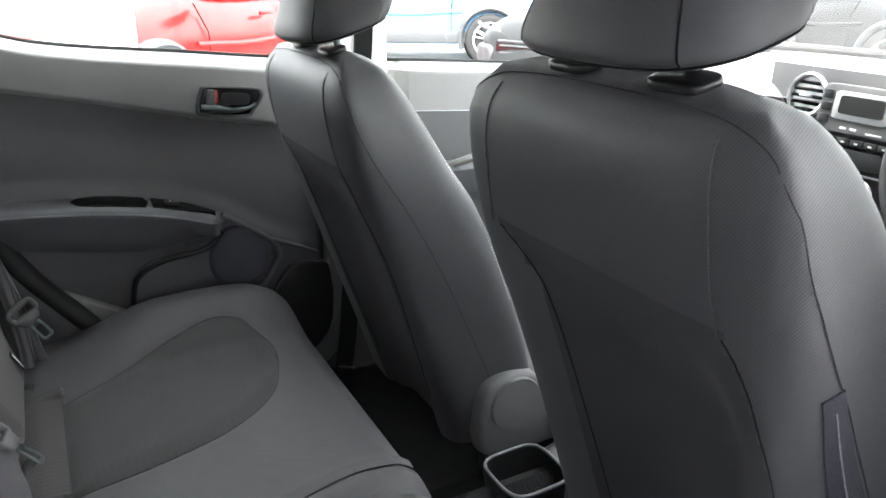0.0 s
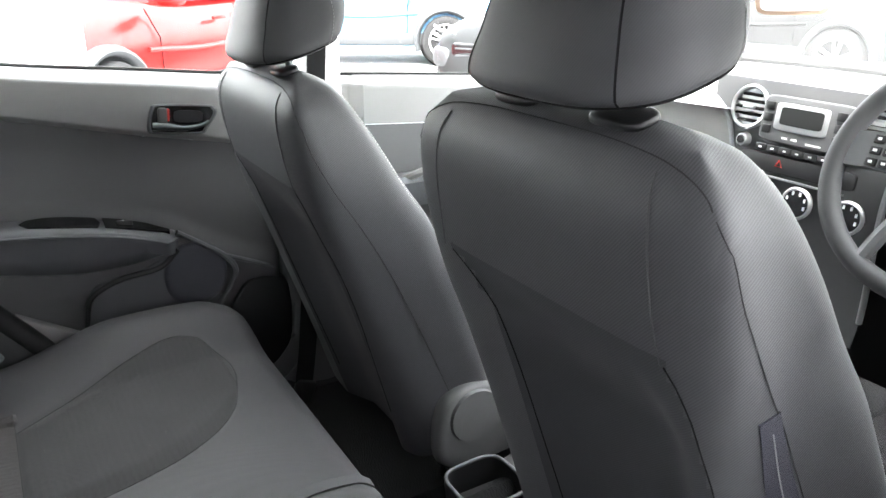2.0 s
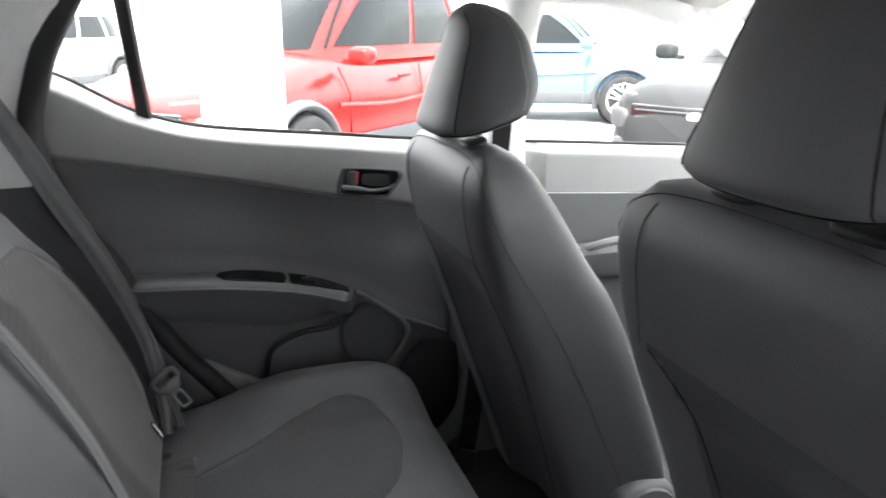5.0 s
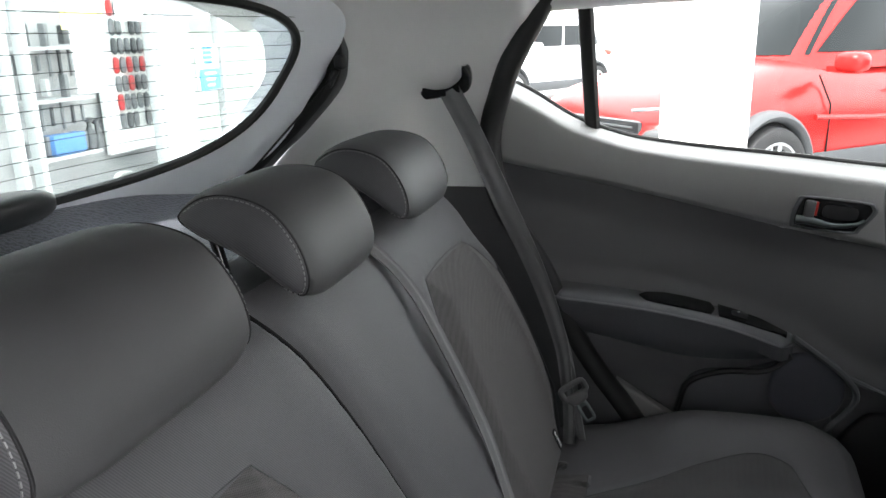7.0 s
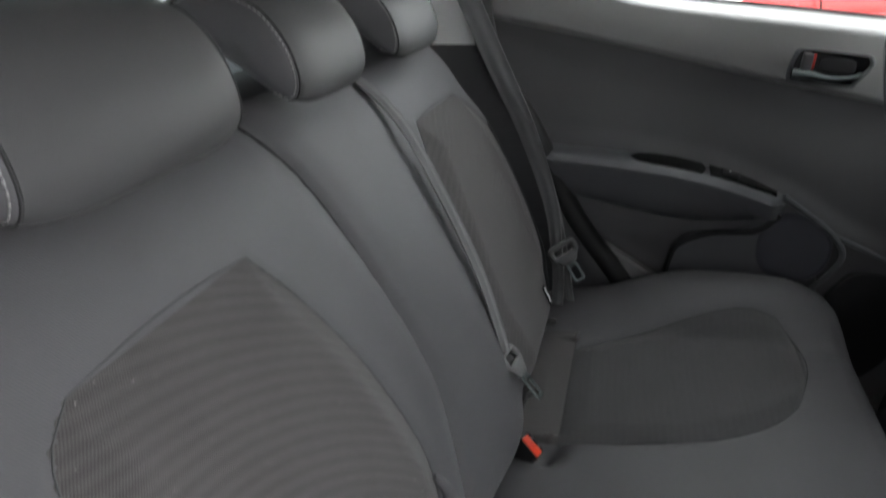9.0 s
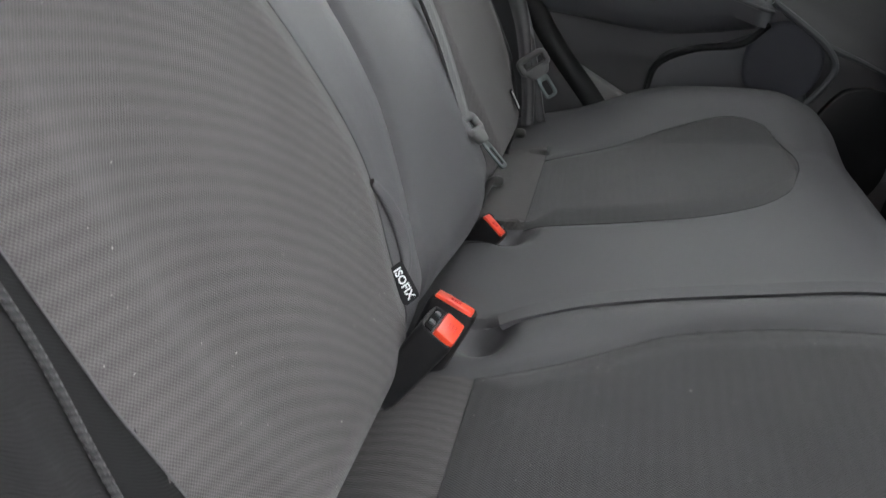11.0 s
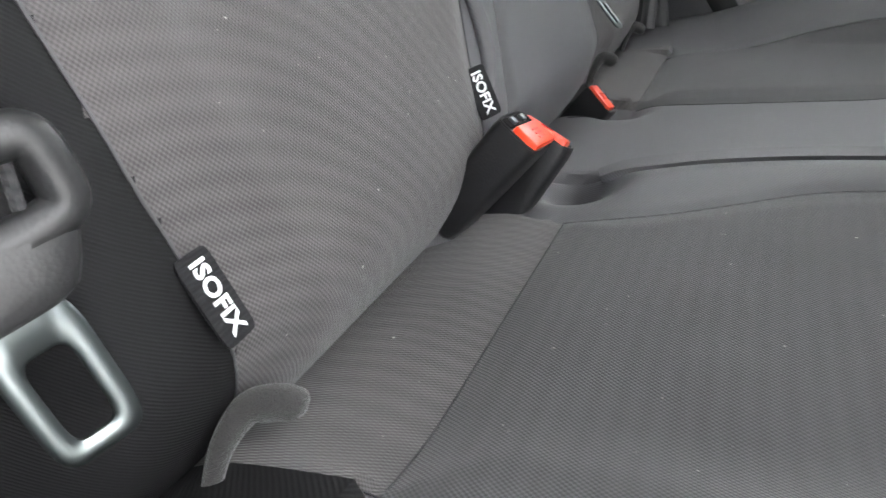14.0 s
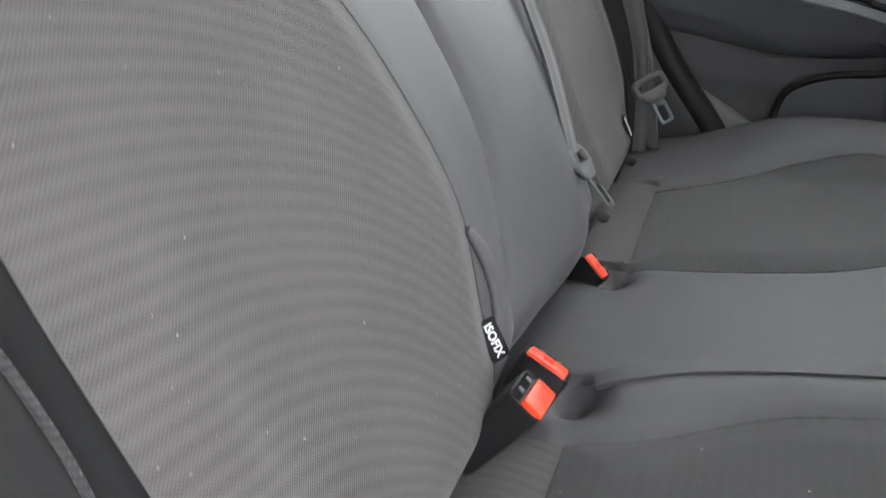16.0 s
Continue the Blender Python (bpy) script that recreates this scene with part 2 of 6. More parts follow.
SPEAKER_CLOTH = cloth("speaker_cloth", (0.08, 0.082, 0.095), 0.001, (0, 0, 0), 0.3, sheen=0.1)
DASH_DARK = plastic("dash_dark_plastic", (0.11, 0.112, 0.115), 0.55)
DASH_LIGHT = plastic("dash_beige_grey_plastic", (0.46, 0.455, 0.44), 0.6)
DASH_TOP = plastic("dash_top_plastic", (0.20, 0.20, 0.20), 0.65)
SHELF_FELT = cloth("shelf_felt", (0.24, 0.25, 0.29), 0.003, (0.4, 0.2, 0.4), 0.7, distort=7, sheen=0.3)
BODY_WHITE = material("tailgate_pale_paint", (0.86, 0.89, 0.93), 0.25)
SCREEN = material("radio_screen", (0.018, 0.019, 0.019), 0.5, spec=0.2)
WINDOW = thin_glass("window_pane", (0.68, 0.70, 0.69))
WINDOW_REAR = thin_glass("rear_window_pane", (0.78, 0.82, 0.80))


# ---- shape tools: each returns vertices and faces ----
def smooth(t):
    t = min(1.0, max(0.0, t))
    return t * t * (3 - 2 * t)


def along(x, *pairs):
    """A soft curve through (place, value) pairs."""
    xs, ys = [p[0] for p in pairs], [p[1] for p in pairs]
    if x <= xs[0]:
        return ys[0]
    if x >= xs[-1]:
        return ys[-1]
    i = max(k for k in range(len(xs) - 1) if xs[k] <= x)
    h = xs[i + 1] - xs[i]

    def slope(k):
        if k == 0 or k == len(xs) - 1:
            a, b = (0, 1) if k == 0 else (k - 1, k)
            return (ys[b] - ys[a]) / (xs[b] - xs[a])
        d0, d1 = (ys[k] - ys[k - 1]) / (xs[k] - xs[k - 1]), (ys[k + 1] - ys[k]) / (xs[k + 1] - xs[k])
        return 0 if d0 * d1 <= 0 else 2 * d0 * d1 / (d0 + d1)
    t = (x - xs[i]) / h
    m0, m1 = slope(i) * h, slope(i + 1) * h
    return (2 * t ** 3 - 3 * t * t + 1) * ys[i] + (t ** 3 - 2 * t * t + t) * m0 + (3 * t * t - 2 * t ** 3) * ys[i + 1] + (t ** 3 - t * t) * m1


def bell(d, width):
    return math.exp(-(d / width) ** 2)


def curve(points, n=8, closed=False):
    """Points along a Catmull-Rom line."""
    p = [Vector(q) for q in points]
    out, count = [], len(p)
    for i in range(count if closed else count - 1):
        a = p[i - 1] if i or closed else p[0] * 2 - p[1]
        b, c = p[i], p[(i + 1) % count]
        d = p[(i + 2) % count] if closed or i + 2 < count else c * 2 - b
        for k in range(n):
            t = k / n
            out.append(0.5 * (2 * b + (c - a) * t + (2 * a - 5 * b + 4 * c - d) * t * t + (3 * b - a - 3 * c + d) * t ** 3))
    return out if closed else out + [p[-1]]


def grid(f, us, vs):
    V = [tuple(f(u, v)) for u in us for v in vs]
    n = len(vs)
    return V, [(i * n + j, (i + 1) * n + j, (i + 1) * n + j + 1, i * n + j + 1) for i in range(len(us) - 1) for j in range(n - 1)]


def span(a, b, n):
    return [a + (b - a) * i / n for i in range(n + 1)]


def loft(rings, cap=True, closed=False):
    n = len(rings[0])
    V = [tuple(p) for r in rings for p in r]
    F = []
    count = len(rings)
    for i in range(count if closed else count - 1):
        k = (i + 1) % count
        F += [(i * n + j, i * n + (j + 1) % n, k * n + (j + 1) % n, k * n + j) for j in range(n)]
    if cap and not closed:
        F += [tuple(range(n - 1, -1, -1)), tuple(range((count - 1) * n, count * n))]
    return V, F


def frames(path, closed=False, up=(0, 0, 1)):
    out, count = [], len(path)
    side = None
    for i in range(count):
        a = path[i - 1] if i or closed else path[0]
        b = path[(i + 1) % count] if closed or i + 1 < count else path[-1]
        t = (Vector(b) - Vector(a)).normalized()
        if side is None:
            side = t.cross(Vector(up))
            if side.length < 1e-3:
                side = t.cross(Vector((1, 0, 0)))
        side = (side - t * side.dot(t)).normalized()
        out.append((Vector(path[i]), t, side, t.cross(side)))
    return out


def tube(path, r, n=8, closed=False, flat=1.0, up=(0, 0, 1)):
    rings = []
    for i, (p, t, s, w) in enumerate(frames(path, closed, up)):
        rr = r(i / max(1, len(path) - 1)) if callable(r) else r
        rings.append([p + (s * math.cos(a) + w * math.sin(a) * flat) * rr for a in (2 * math.pi * k / n for k in range(n))])
    return loft(rings, True, closed)


def ribbon(path, across, width, thick, fold=0.0):
    """A strap: path points with the direction across it at each."""
    rings = []
    for i, p in enumerate(path):
        c = Vector(across[i]) if isinstance(across, list) else Vector(across)
        a, b = Vector(path[max(0, i - 1)]), Vector(path[min(len(path) - 1, i + 1)])
        t = (b - a).normalized()
        c = (c - t * c.dot(t)).normalized()
        up = t.cross(c)
        w = width[i] if isinstance(width, list) else width
        ring = []
        for k in range(9):
            s = -0.5 + k / 8
            ring.append(Vector(p) + c * s * w + up * (thick / 2 + fold * math.cos(s * 9)))
        for k in range(8, -1, -1):
            s = -0.5 + k / 8
            ring.append(Vector(p) + c * s * w + up * (-thick / 2 + fold * math.cos(s * 9)))
        rings.append(ring)
    return loft(rings)


def oval(w, h, power=2.5, n=32):
    """A superellipse of half sizes w, h."""
    out = []
    for k in range(n):
        a = 2 * math.pi * k / n
        c, s = math.cos(a), math.sin(a)
        out.append((w * math.copysign(abs(c) ** (2 / power), c), h * math.copysign(abs(s) ** (2 / power), s)))
    return out


def plate(outline, thick, bevel=0.0, steps=3):
    """A flat piece in the xy plane, its rim rounded, from z = 0 to thick."""
    pts = [Vector((*q[:2], 0)) for q in outline]
    mid = sum(pts, Vector()) / len(pts)

    def inset(d):
        res = []
        for i, p in enumerate(pts):
            t = (pts[(i + 1) % len(pts)] - pts[i - 1]).normalized()
            nrm = Vector((t.y, -t.x, 0))
            if nrm.dot(p - mid) < 0:
                nrm = -nrm
            res.append(p - nrm * d)
        return res
    rings = [inset(0)]
    if bevel:
        for k in range(1, steps + 1):
            a = math.pi / 2 * k / steps
            rings.append([q + Vector((0, 0, thick - bevel + bevel * math.sin(a))) for q in inset(bevel * (1 - math.cos(a)))])
        rings.insert(1, [q + Vector((0, 0, thick - bevel)) for q in inset(0)])
    else:
        rings.append([q + Vector((0, 0, thick)) for q in inset(0)])
    return loft(rings)


def box(sx, sy, sz, r=0.0, steps=2):
    """A block centred on the origin with rounded edges."""
    bm = bmesh.new()
    bmesh.ops.create_cube(bm, size=1)
    bmesh.ops.scale(bm, vec=(sx, sy, sz), verts=bm.verts)
    if r:
        bmesh.ops.bevel(bm, geom=list(bm.edges), offset=r, segments=steps, profile=0.5, affect="EDGES")
    bm.verts.index_update()
    out = [tuple(v.co) for v in bm.verts], [tuple(v.index for v in f.verts) for f in bm.faces]
    bm.free()
    return out


def pillow(w, d, h, power=3.0, n=32, rows=14):
    """A puffed block of half sizes w, d, h."""
    rings = []
    for i in range(rows + 1):
        a = -math.pi / 2 + math.pi * i / rows
        c, s = max(0.02, math.cos(a)), math.sin(a)
        k = c ** (2 / power)
        rings.append([(x * k, y * k, h * math.copysign(abs(s) ** (2 / power), s)) for x, y in oval(w, d, power, n)])
    return loft(rings)


def lathe(profile, n=24):
    """Turned round the z axis from (radius, height) pairs."""
    return loft([[(r * math.cos(2 * math.pi * k / n), r * math.sin(2 * math.pi * k / n), z) for k in range(n)] for r, z in profile])


def moved(shape, m):
    return [tuple(m @ Vector(v)) for v in shape[0]], shape[1]


def joined(*shapes):
    V, F = [], []
    for v, f in shapes:
        o = len(V)
        V += v
        F += [tuple(i + o for i in q) for q in f]
    return V, F


def axes(origin, x, y):
    """A pose from two directions."""
    x = Vector(x).normalized()
    z = x.cross(Vector(y)).normalized()
    y = z.cross(x)
    return Matrix.Translation(origin) @ Matrix((x, y, z)).transposed().to_4x4()


def solid(name, shape, mat, parent=None, label="", crease=40, flat=False):
    me = bpy.data.meshes.new(name)
    me.from_pydata(shape[0], [], shape[1])
    me.validate()
    bm = bmesh.new()
    bm.from_mesh(me)
    bmesh.ops.recalc_face_normals(bm, faces=bm.faces)
    bm.to_mesh(me)
    bm.free()
    me.materials.append(mat)
    if not flat:
        me.shade_smooth()
        me.set_sharp_from_angle(angle=radians(crease))
    ob = new(name, me)
    if parent:
        ob.parent = parent
        ob.matrix_parent_inverse = parent.matrix_basis.inverted() if not parent.parent else (parent.parent.matrix_basis @ parent.matrix_parent_inverse @ parent.matrix_basis).inverted()
    if label:
        ob["label"] = label
    return ob


def part(name, shape, mat, parent, label="", crease=40):
    return solid(name, shape, mat, parent, label, crease)


def thing(name, label, category, group="", kind="", at=(0, 0, 0)):
    ob = new(name)
    ob.empty_display_size = 0.05
    ob.location = at
    bpy.context.view_layer.update()
    return tagged(ob, label, category, group, kind)


def words(text, size, m, mat, name, parent, depth=0.0003, width=None):
    """Lettering as a mesh, its middle at the pose m."""
    c = bpy.data.curves.new(name, "FONT")
    c.body, c.size, c.extrude, c.align_x, c.align_y = text, size, depth, "CENTER", "CENTER"
    c.resolution_u, c.offset = 3, size * 0.022
    tmp = new(name, c)
    bpy.context.view_layer.update()
    me = bpy.data.meshes.new_from_object(tmp.evaluated_get(bpy.context.evaluated_depsgraph_get()))
    bpy.data.objects.remove(tmp)
    V = [tuple(v.co) for v in me.vertices]
    k = 1.0
    if width:
        k = width / (max(v[0] for v in V) - min(v[0] for v in V))
    shape = [(v[0] * k, v[1], v[2]) for v in V], [tuple(p.vertices) for p in me.polygons]
    return part(name, moved(shape, m), mat, parent)


def stitches(path, up, gap=0.006, length=0.004, r=0.0006):
    """A row of thread stitches along a line."""
    shapes, walked, nxt = [], 0.0, 0.0
    for a, b in zip(path, path[1:]):
        a, b = Vector(a), Vector(b)
        d = (b - a).length
        while nxt <= walked + d and d > 0:
            p = a + (b - a) * ((nxt - walked) / d)
            t = (b - a).normalized()
            s = t.cross(Vector(up)).normalized()
            n = s.cross(t)
            q0, q1 = p - t * length / 2, p + t * length / 2
            shapes.append(loft([[q + s * r + n * r, q - s * r + n * r, q - s * r - n * r, q + s * r - n * r] for q in (q0, q1)]))
            nxt += gap
        walked += d
    return joined(*shapes)


# ---- the car's shell: x forward, y to the passenger side, z up ----
def belt_line(x):
    return along(x, (-0.16, 1.25), (-0.12, 1.238), (0.015, 1.165), (0.126, 1.134), (0.39, 1.107), (0.53, 1.093), (1.0, 1.06), (1.6, 1.02))


def door_rear(z):
    return along(z, (0.30, 0.33), (0.45, 0.22), (0.597, 0.132), (0.734, 0.031), (0.906, -0.058), (1.04, -0.137), (1.135, -0.154), (1.24, -0.127), (1.40, -0.04))


def roof_z(x, y):
    side = min(1.0, abs(y) / 0.60)
    return along(x, (-0.9, 1.36), (-0.4, 1.44), (0.3, 1.475), (0.9, 1.46), (1.15, 1.41)) - 0.07 * side ** 3


car_floor = solid("floor", joined(
    grid(lambda x, y: (x, y, 0.30 + 0.02 * bell(y, 0.5) + 0.15 * bell(y, 0.09) * smooth((x + 0.3) / 0.3) + (0.05 * smooth((x - 0.52) / 0.05) if abs(y) > 0.12 else 0)), span(0.15, 2.0, 60), span(-0.72, 0.72, 60)),
    moved(box(1.5, 1.5, 0.06), pose(-0.55, 0, 0.27))), CARPET)
tagged(car_floor, "black carpeted car floor with a raised centre tunnel", "car floor", kind="structure")

ceiling = solid("ceiling", joined(grid(lambda x, y: (x, y, roof_z(x, y)), span(-0.62, 1.15, 40), span(-0.60, 0.60, 24)),
                                  grid(lambda x, y: (x, y, roof_z(x, y) + 0.04), span(-0.62, 1.15, 40), span(-0.60, 0.60, 24))), ROOF_CLOTH)
tagged(ceiling, "pale grey cloth headliner under the car roof", "headliner", kind="structure")


def side_y(z):
    """Inner side of the upper body: it leans in above the belt line."""
    return along(z, (0.3, 0.70), (0.9, 0.70), (1.1, 0.70), (1.25, 0.665), (1.42, 0.585))


def pillar(name, side, base, top, half0, half1, mat, label, depth=0.05):
    """A roof pillar between two (x, z) ends, its inner trim rounded."""
    rings = []
    for i in range(11):
        t = i / 10
        x, z = base[0] + (top[0] - base[0]) * t, base[1] + (top[1] - base[1]) * t
        h = half0 + (half1 - half0) * t
        y = side_y(z)
        rings.append([Vector((x + u, side * (y - 0.028 + v), z)) for u, v in [(a, b + 0.02) for a, b in oval(h, depth, 3.2, 16)]])
    return tagged(solid(name, loft(rings), mat), label, "pillar trim", kind="structure")


for side, word in ((1, "left"), (-1, "right")):
    pillar("pillar_middle_" + word, side, (0.735, 0.92), (0.735, 1.42), 0.052, 0.036, TRIM_LIGHT, "light grey plastic trim of the middle roof pillar")
    pillar("pillar_middle_foot_" + word, side, (0.705, 0.32), (0.715, 0.95), 0.105, 0.075, DOOR_DARK, "dark grey lower trim of the middle pillar")
    pillar("pillar_front_" + word, side, (1.72, 1.02), (1.05, 1.42), 0.05, 0.04, TRIM_LIGHT, "light grey plastic trim of the windscreen pillar")
    rail = tube(curve([(x, side * 0.60, roof_z(x, 0.60) - 0.005) for x in span(-0.25, 1.10, 8)], 3), 0.03, 10)
    tagged(solid("trim_roof_" + word, rail, TRIM_LIGHT), "light grey edge of the headliner over the doors", "roof trim", kind="structure")
    sill = moved(box(1.0, 0.12, 0.10, 0.02), pose(0.75, side * 0.70, 0.33))
    tagged(solid("sill_" + word, sill, BLACK_PLASTIC), "black plastic door sill along the floor", "door sill", kind="structure")


foot = [(0.630, 0.70), (0.633, 0.577), (0.623, 0.493), (0.593, 0.45), (0.56, 0.42), (0.60, 0.40), (0.652, 0.455), (0.681, 0.526), (0.690, 0.595), (0.680, 0.70)]
tagged(solid("trim_pillar_foot", moved(plate(curve([(*q, 0) for q in foot], 5, True), 0.012, 0.006), axes((0, 0.652, 0), (1, 0, 0), (0, 0, 1))), DOOR_DARK), "curved dark grey trim at the foot of the middle pillar", "pillar trim", kind="structure")


# rear quarter: the pale trim from the door opening to the tailgate opening
def gate_edge(z):
    """Rear edge of the quarter trim at the tailgate opening."""
    return along(z, (0.5, -0.80), (1.0, -0.69), (1.096, -0.602), (1.184, -0.503), (1.278, -0.427), (1.337, -0.417), (1.383, -0.459), (1.43, -0.52))


def quarter(side):
    def f(u, z):
        a, b = door_rear(z) + 0.005, gate_edge(z)
        x = a + (b - a) * u
        y = along(z, (0.9, 0.655), (1.05, 0.645), (1.2, 0.635), (1.3, 0.60), (1.36, 0.555), (1.43, 0.46))
        y = y - 0.035 * u + 0.018 * math.sin(math.pi * u)
        y += 0.05 * (1 - smooth(u / 0.05)) + 0.03 * smooth((u - 0.94) / 0.06)
        return (x, side * y, z)
    return grid(f, span(0, 1, 30), span(0.98, 1.44, 34))


def lower_quarter(side):
    """Dark side trim beside the seat back, between it and the door seal."""
    def f(u, z):
        a, b = door_rear(z) + 0.005, door_rear(z) - 0.30
        x = a + (b - a) * u
        y = along(z, (0.4, 0.63), (0.7, 0.612), (0.9, 0.618), (1.05, 0.64)) + 0.02 * (1 - smooth(u / 0.1)) - 0.02 * smooth((u - 0.2) / 0.4)
        return (x, side * y, z)
    return grid(f, span(0, 1, 14), span(0.36, 1.05, 24))


for side, word in ((1, "left"), (-1, "right")):
    tagged(solid("wall_quarter_" + word, quarter(side), TRIM_LIGHT), "smooth light grey quarter trim beside the rear window", "car trim", kind="structure")
    tagged(solid("wall_quarter_lower_" + word, lower_quarter(side), TRIM_CHARCOAL), "charcoal plastic side trim beside the rear backrest", "car trim", kind="structure")
    seal = tube(curve([(door_rear(z) + 0.002, side * ((0.634 if side > 0 else 0.675) - (0.25 * (z - 1.2) if z > 1.2 else 0.0)), z) for z in span(0.42, 1.40, 22)], 3), 0.021, 10)
    tagged(solid("seal_door_" + word, seal, RUBBER), "black rubber seal round the rear door opening", "door seal", kind="structure")
    seal = tube(curve([(gate_edge(z) + 0.002, side * (0.586 if z < 1.25 else along(z, (1.25, 0.586), (1.34, 0.541), (1.43, 0.435))), z) for z in span(0.95, 1.43, 14)], 3), 0.013, 10)
    jamb = grid(lambda u, z: (gate_edge(z) - 0.16 * u, side * (along(z, (1.25, 0.600), (1.34, 0.556), (1.43, 0.45)) + 0.03 * u), z), span(0, 1, 6), span(0.95, 1.43, 20))
    tagged(solid("trim_jamb_" + word, jamb, BODY_WHITE), "pale painted jamb of the tailgate opening", "trim", kind="structure")
    lip = tube(curve([(gate_edge(z) + 0.016, side * (0.600 if z < 1.25 else along(z, (1.25, 0.600), (1.34, 0.556), (1.43, 0.45))), z) for z in span(0.95, 1.43, 14)], 3), 0.010, 10)
    tagged(solid("trim_tailgate_" + word, lip, DASH_DARK), "grey plastic lip beside the tailgate seal", "trim", kind="structure")
    tagged(solid("seal_tailgate_" + word, seal, RUBBER), "black rubber seal round the tailgate opening", "tailgate seal", kind="structure")

# outer skin, which keeps stray light out
skin = joined(grid(lambda x, y: (x, y, roof_z(x, y) + 0.06), span(-0.80, 1.2, 20), span(-0.66, 0.66, 12)),
              grid(lambda x, z: (x, 0.80, z), span(-0.95, 2.9, 3), [0.2, 0.6, 1.0]),
              grid(lambda x, z: (x, -0.80, z), span(0.72, 2.9, 3), [0.2, 0.6, 1.0]),
              grid(lambda x, z: (x, -0.78, z), span(-0.95, -0.2, 3), [0.2, 0.6, 1.05]),
              grid(lambda y, z: (-1.0, y, z), span(-0.8, 0.8, 3), [0.2, 0.6, 1.0]))
tagged(solid("car_body", skin, BODY_WHITE), "outer sheet metal of the hatchback", "car body", kind="structure")
bonnet = grid(lambda x, y: (x, y, 1.03 - 0.16 * ((x - 1.95) / 0.95) ** 2 - 0.08 * (y / 0.75) ** 2), span(1.95, 2.9, 16), span(-0.75, 0.75, 12))
tagged(solid("bonnet", bonnet, BODY_WHITE), "pale painted bonnet of the car", "bonnet", kind="structure")


# ---- tailgate with its window ----
def gate_point(y, z):
    """Inner face of the tailgate: it leans forward and bows across the car."""
    return (-0.710 + (z - 1.05) * 0.72 + 0.10 * (y / 0.55) ** 2, y, z)


tailgate = thing("tailgate", "pale grey-blue painted tailgate frame with a wide rear window", "tailgate", at=(-0.7, 0, 1.05))


def glass_edge(a):
    """Outline of the rear window in (y, z)."""
    c, s = math.cos(a), math.sin(a)
    return 0.478 * math.copysign(abs(c) ** 0.55, c), 1.268 + (0.118 if s > 0 else 0.150) * math.copysign(abs(s) ** 0.7, s)


rings = []
for k in range(7):
    t = k / 6
    ring = []
    for i in range(72):
        y, z = glass_edge(2 * math.pi * i / 72)
        oy = max(-0.64, min(0.64, y * (1 + 0.30 * t)))
        oz = z + (0.055 * t if z > 1.268 else -0.15 * t)
        x, _, _ = gate_point(oy, oz)
        ring.append((x + 0.030 * smooth(t * 1.4) * (1 - smooth((t - 0.55) / 0.3)) - 0.10 * smooth((t - 0.45) / 0.4), oy, oz))
    rings.append(ring)
part("frame", loft(rings, False), BODY_WHITE, tailgate)
rim = [gate_point(*glass_edge(2 * math.pi * i / 72)) for i in range(72)]
part("window_seal", tube([Vector(p) for p in rim], 0.008, 8, True), RUBBER, tailgate, "black rubber edge of the rear window")
pane = joined(loft([[(x - 0.004 + (1 - k) * 0.0, y * k, 1.268 + (z - 1.268) * k) if k == 1 else (gate_point(y * k, 1.268 + (z - 1.268) * k)[0] - 0.004, y * k, 1.268 + (z - 1.268) * k) for x, y, z in rim] for k in (1, 0.75, 0.5, 0.25, 0.01)]))
rear_pane = part("pane", pane, WINDOW_REAR, tailgate, "clear rear window glass")
rear_pane.visible_shadow = False
for i in range(11):
    z = 1.145 + i * 0.0215
    half = 0.465 - 0.22 * max(0, (1.20 - z) / 0.06) ** 2
    wire = tube([Vector(gate_point(y, z)) + Vector((0.002, 0, 0)) for y in span(-half, half, 16)], 0.0005, 4)
    part("heater_wire", wire, SEAM, tailgate)
part("latch_cover", moved(pillow(0.03, 0.10, 0.022), pose(-0.630, -0.02, 1.128)), BLACK_PLASTIC, tailgate, "black plastic cover of the wiper motor")
for side in (1, -1):
    ax, ay, az = gate_point(side * 0.535, 1.285)
    stud = moved(pillow(0.011, 0.011, 0.013), pose(ax + 0.05, ay, az))
    cord = part("shelf_cord", joined(stud, tube([Vector((ax + 0.05, ay, az)), Vector((ax + 0.03, ay - side * 0.012, az - 0.035)), Vector((-0.58, side * 0.50, 1.085))], 0.0022, 6)), BLACK_PLASTIC, tailgate, "thin black cord that lifts the shelf")
    part("cord_clip", moved(box(0.012, 0.012, 0.035, 0.003), pose(ax + 0.036, ay - side * 0.008, az - 0.026, 0, 30 * side, 0)), GLOSS_BLACK, cord)
    part("shelf_hook", moved(box(0.02, 0.035, 0.018, 0.004), pose(-0.62, side * 0.43, 1.125)), BLACK_PLASTIC, tailgate)
part("screw_cap", moved(pillow(0.012, 0.02, 0.012), pose(-0.66, 0.27, 1.12)), GREY_INK, tailgate)

# parcel shelf behind the seat
shelf = thing("parcel_shelf", "grey-blue felt parcel shelf behind the rear seat", "parcel shelf", at=(-0.45, 0, 1.0))


def shelf_top(x, y):
    z = 1.035 + 0.02 * smooth((-x - 0.40) / 0.1) + 0.05 * smooth((-0.60 - x) / 0.07)
    return (x, y, z - 0.02 * smooth((abs(y) - 0.40) / 0.08) * smooth((x + 0.62) / 0.1))


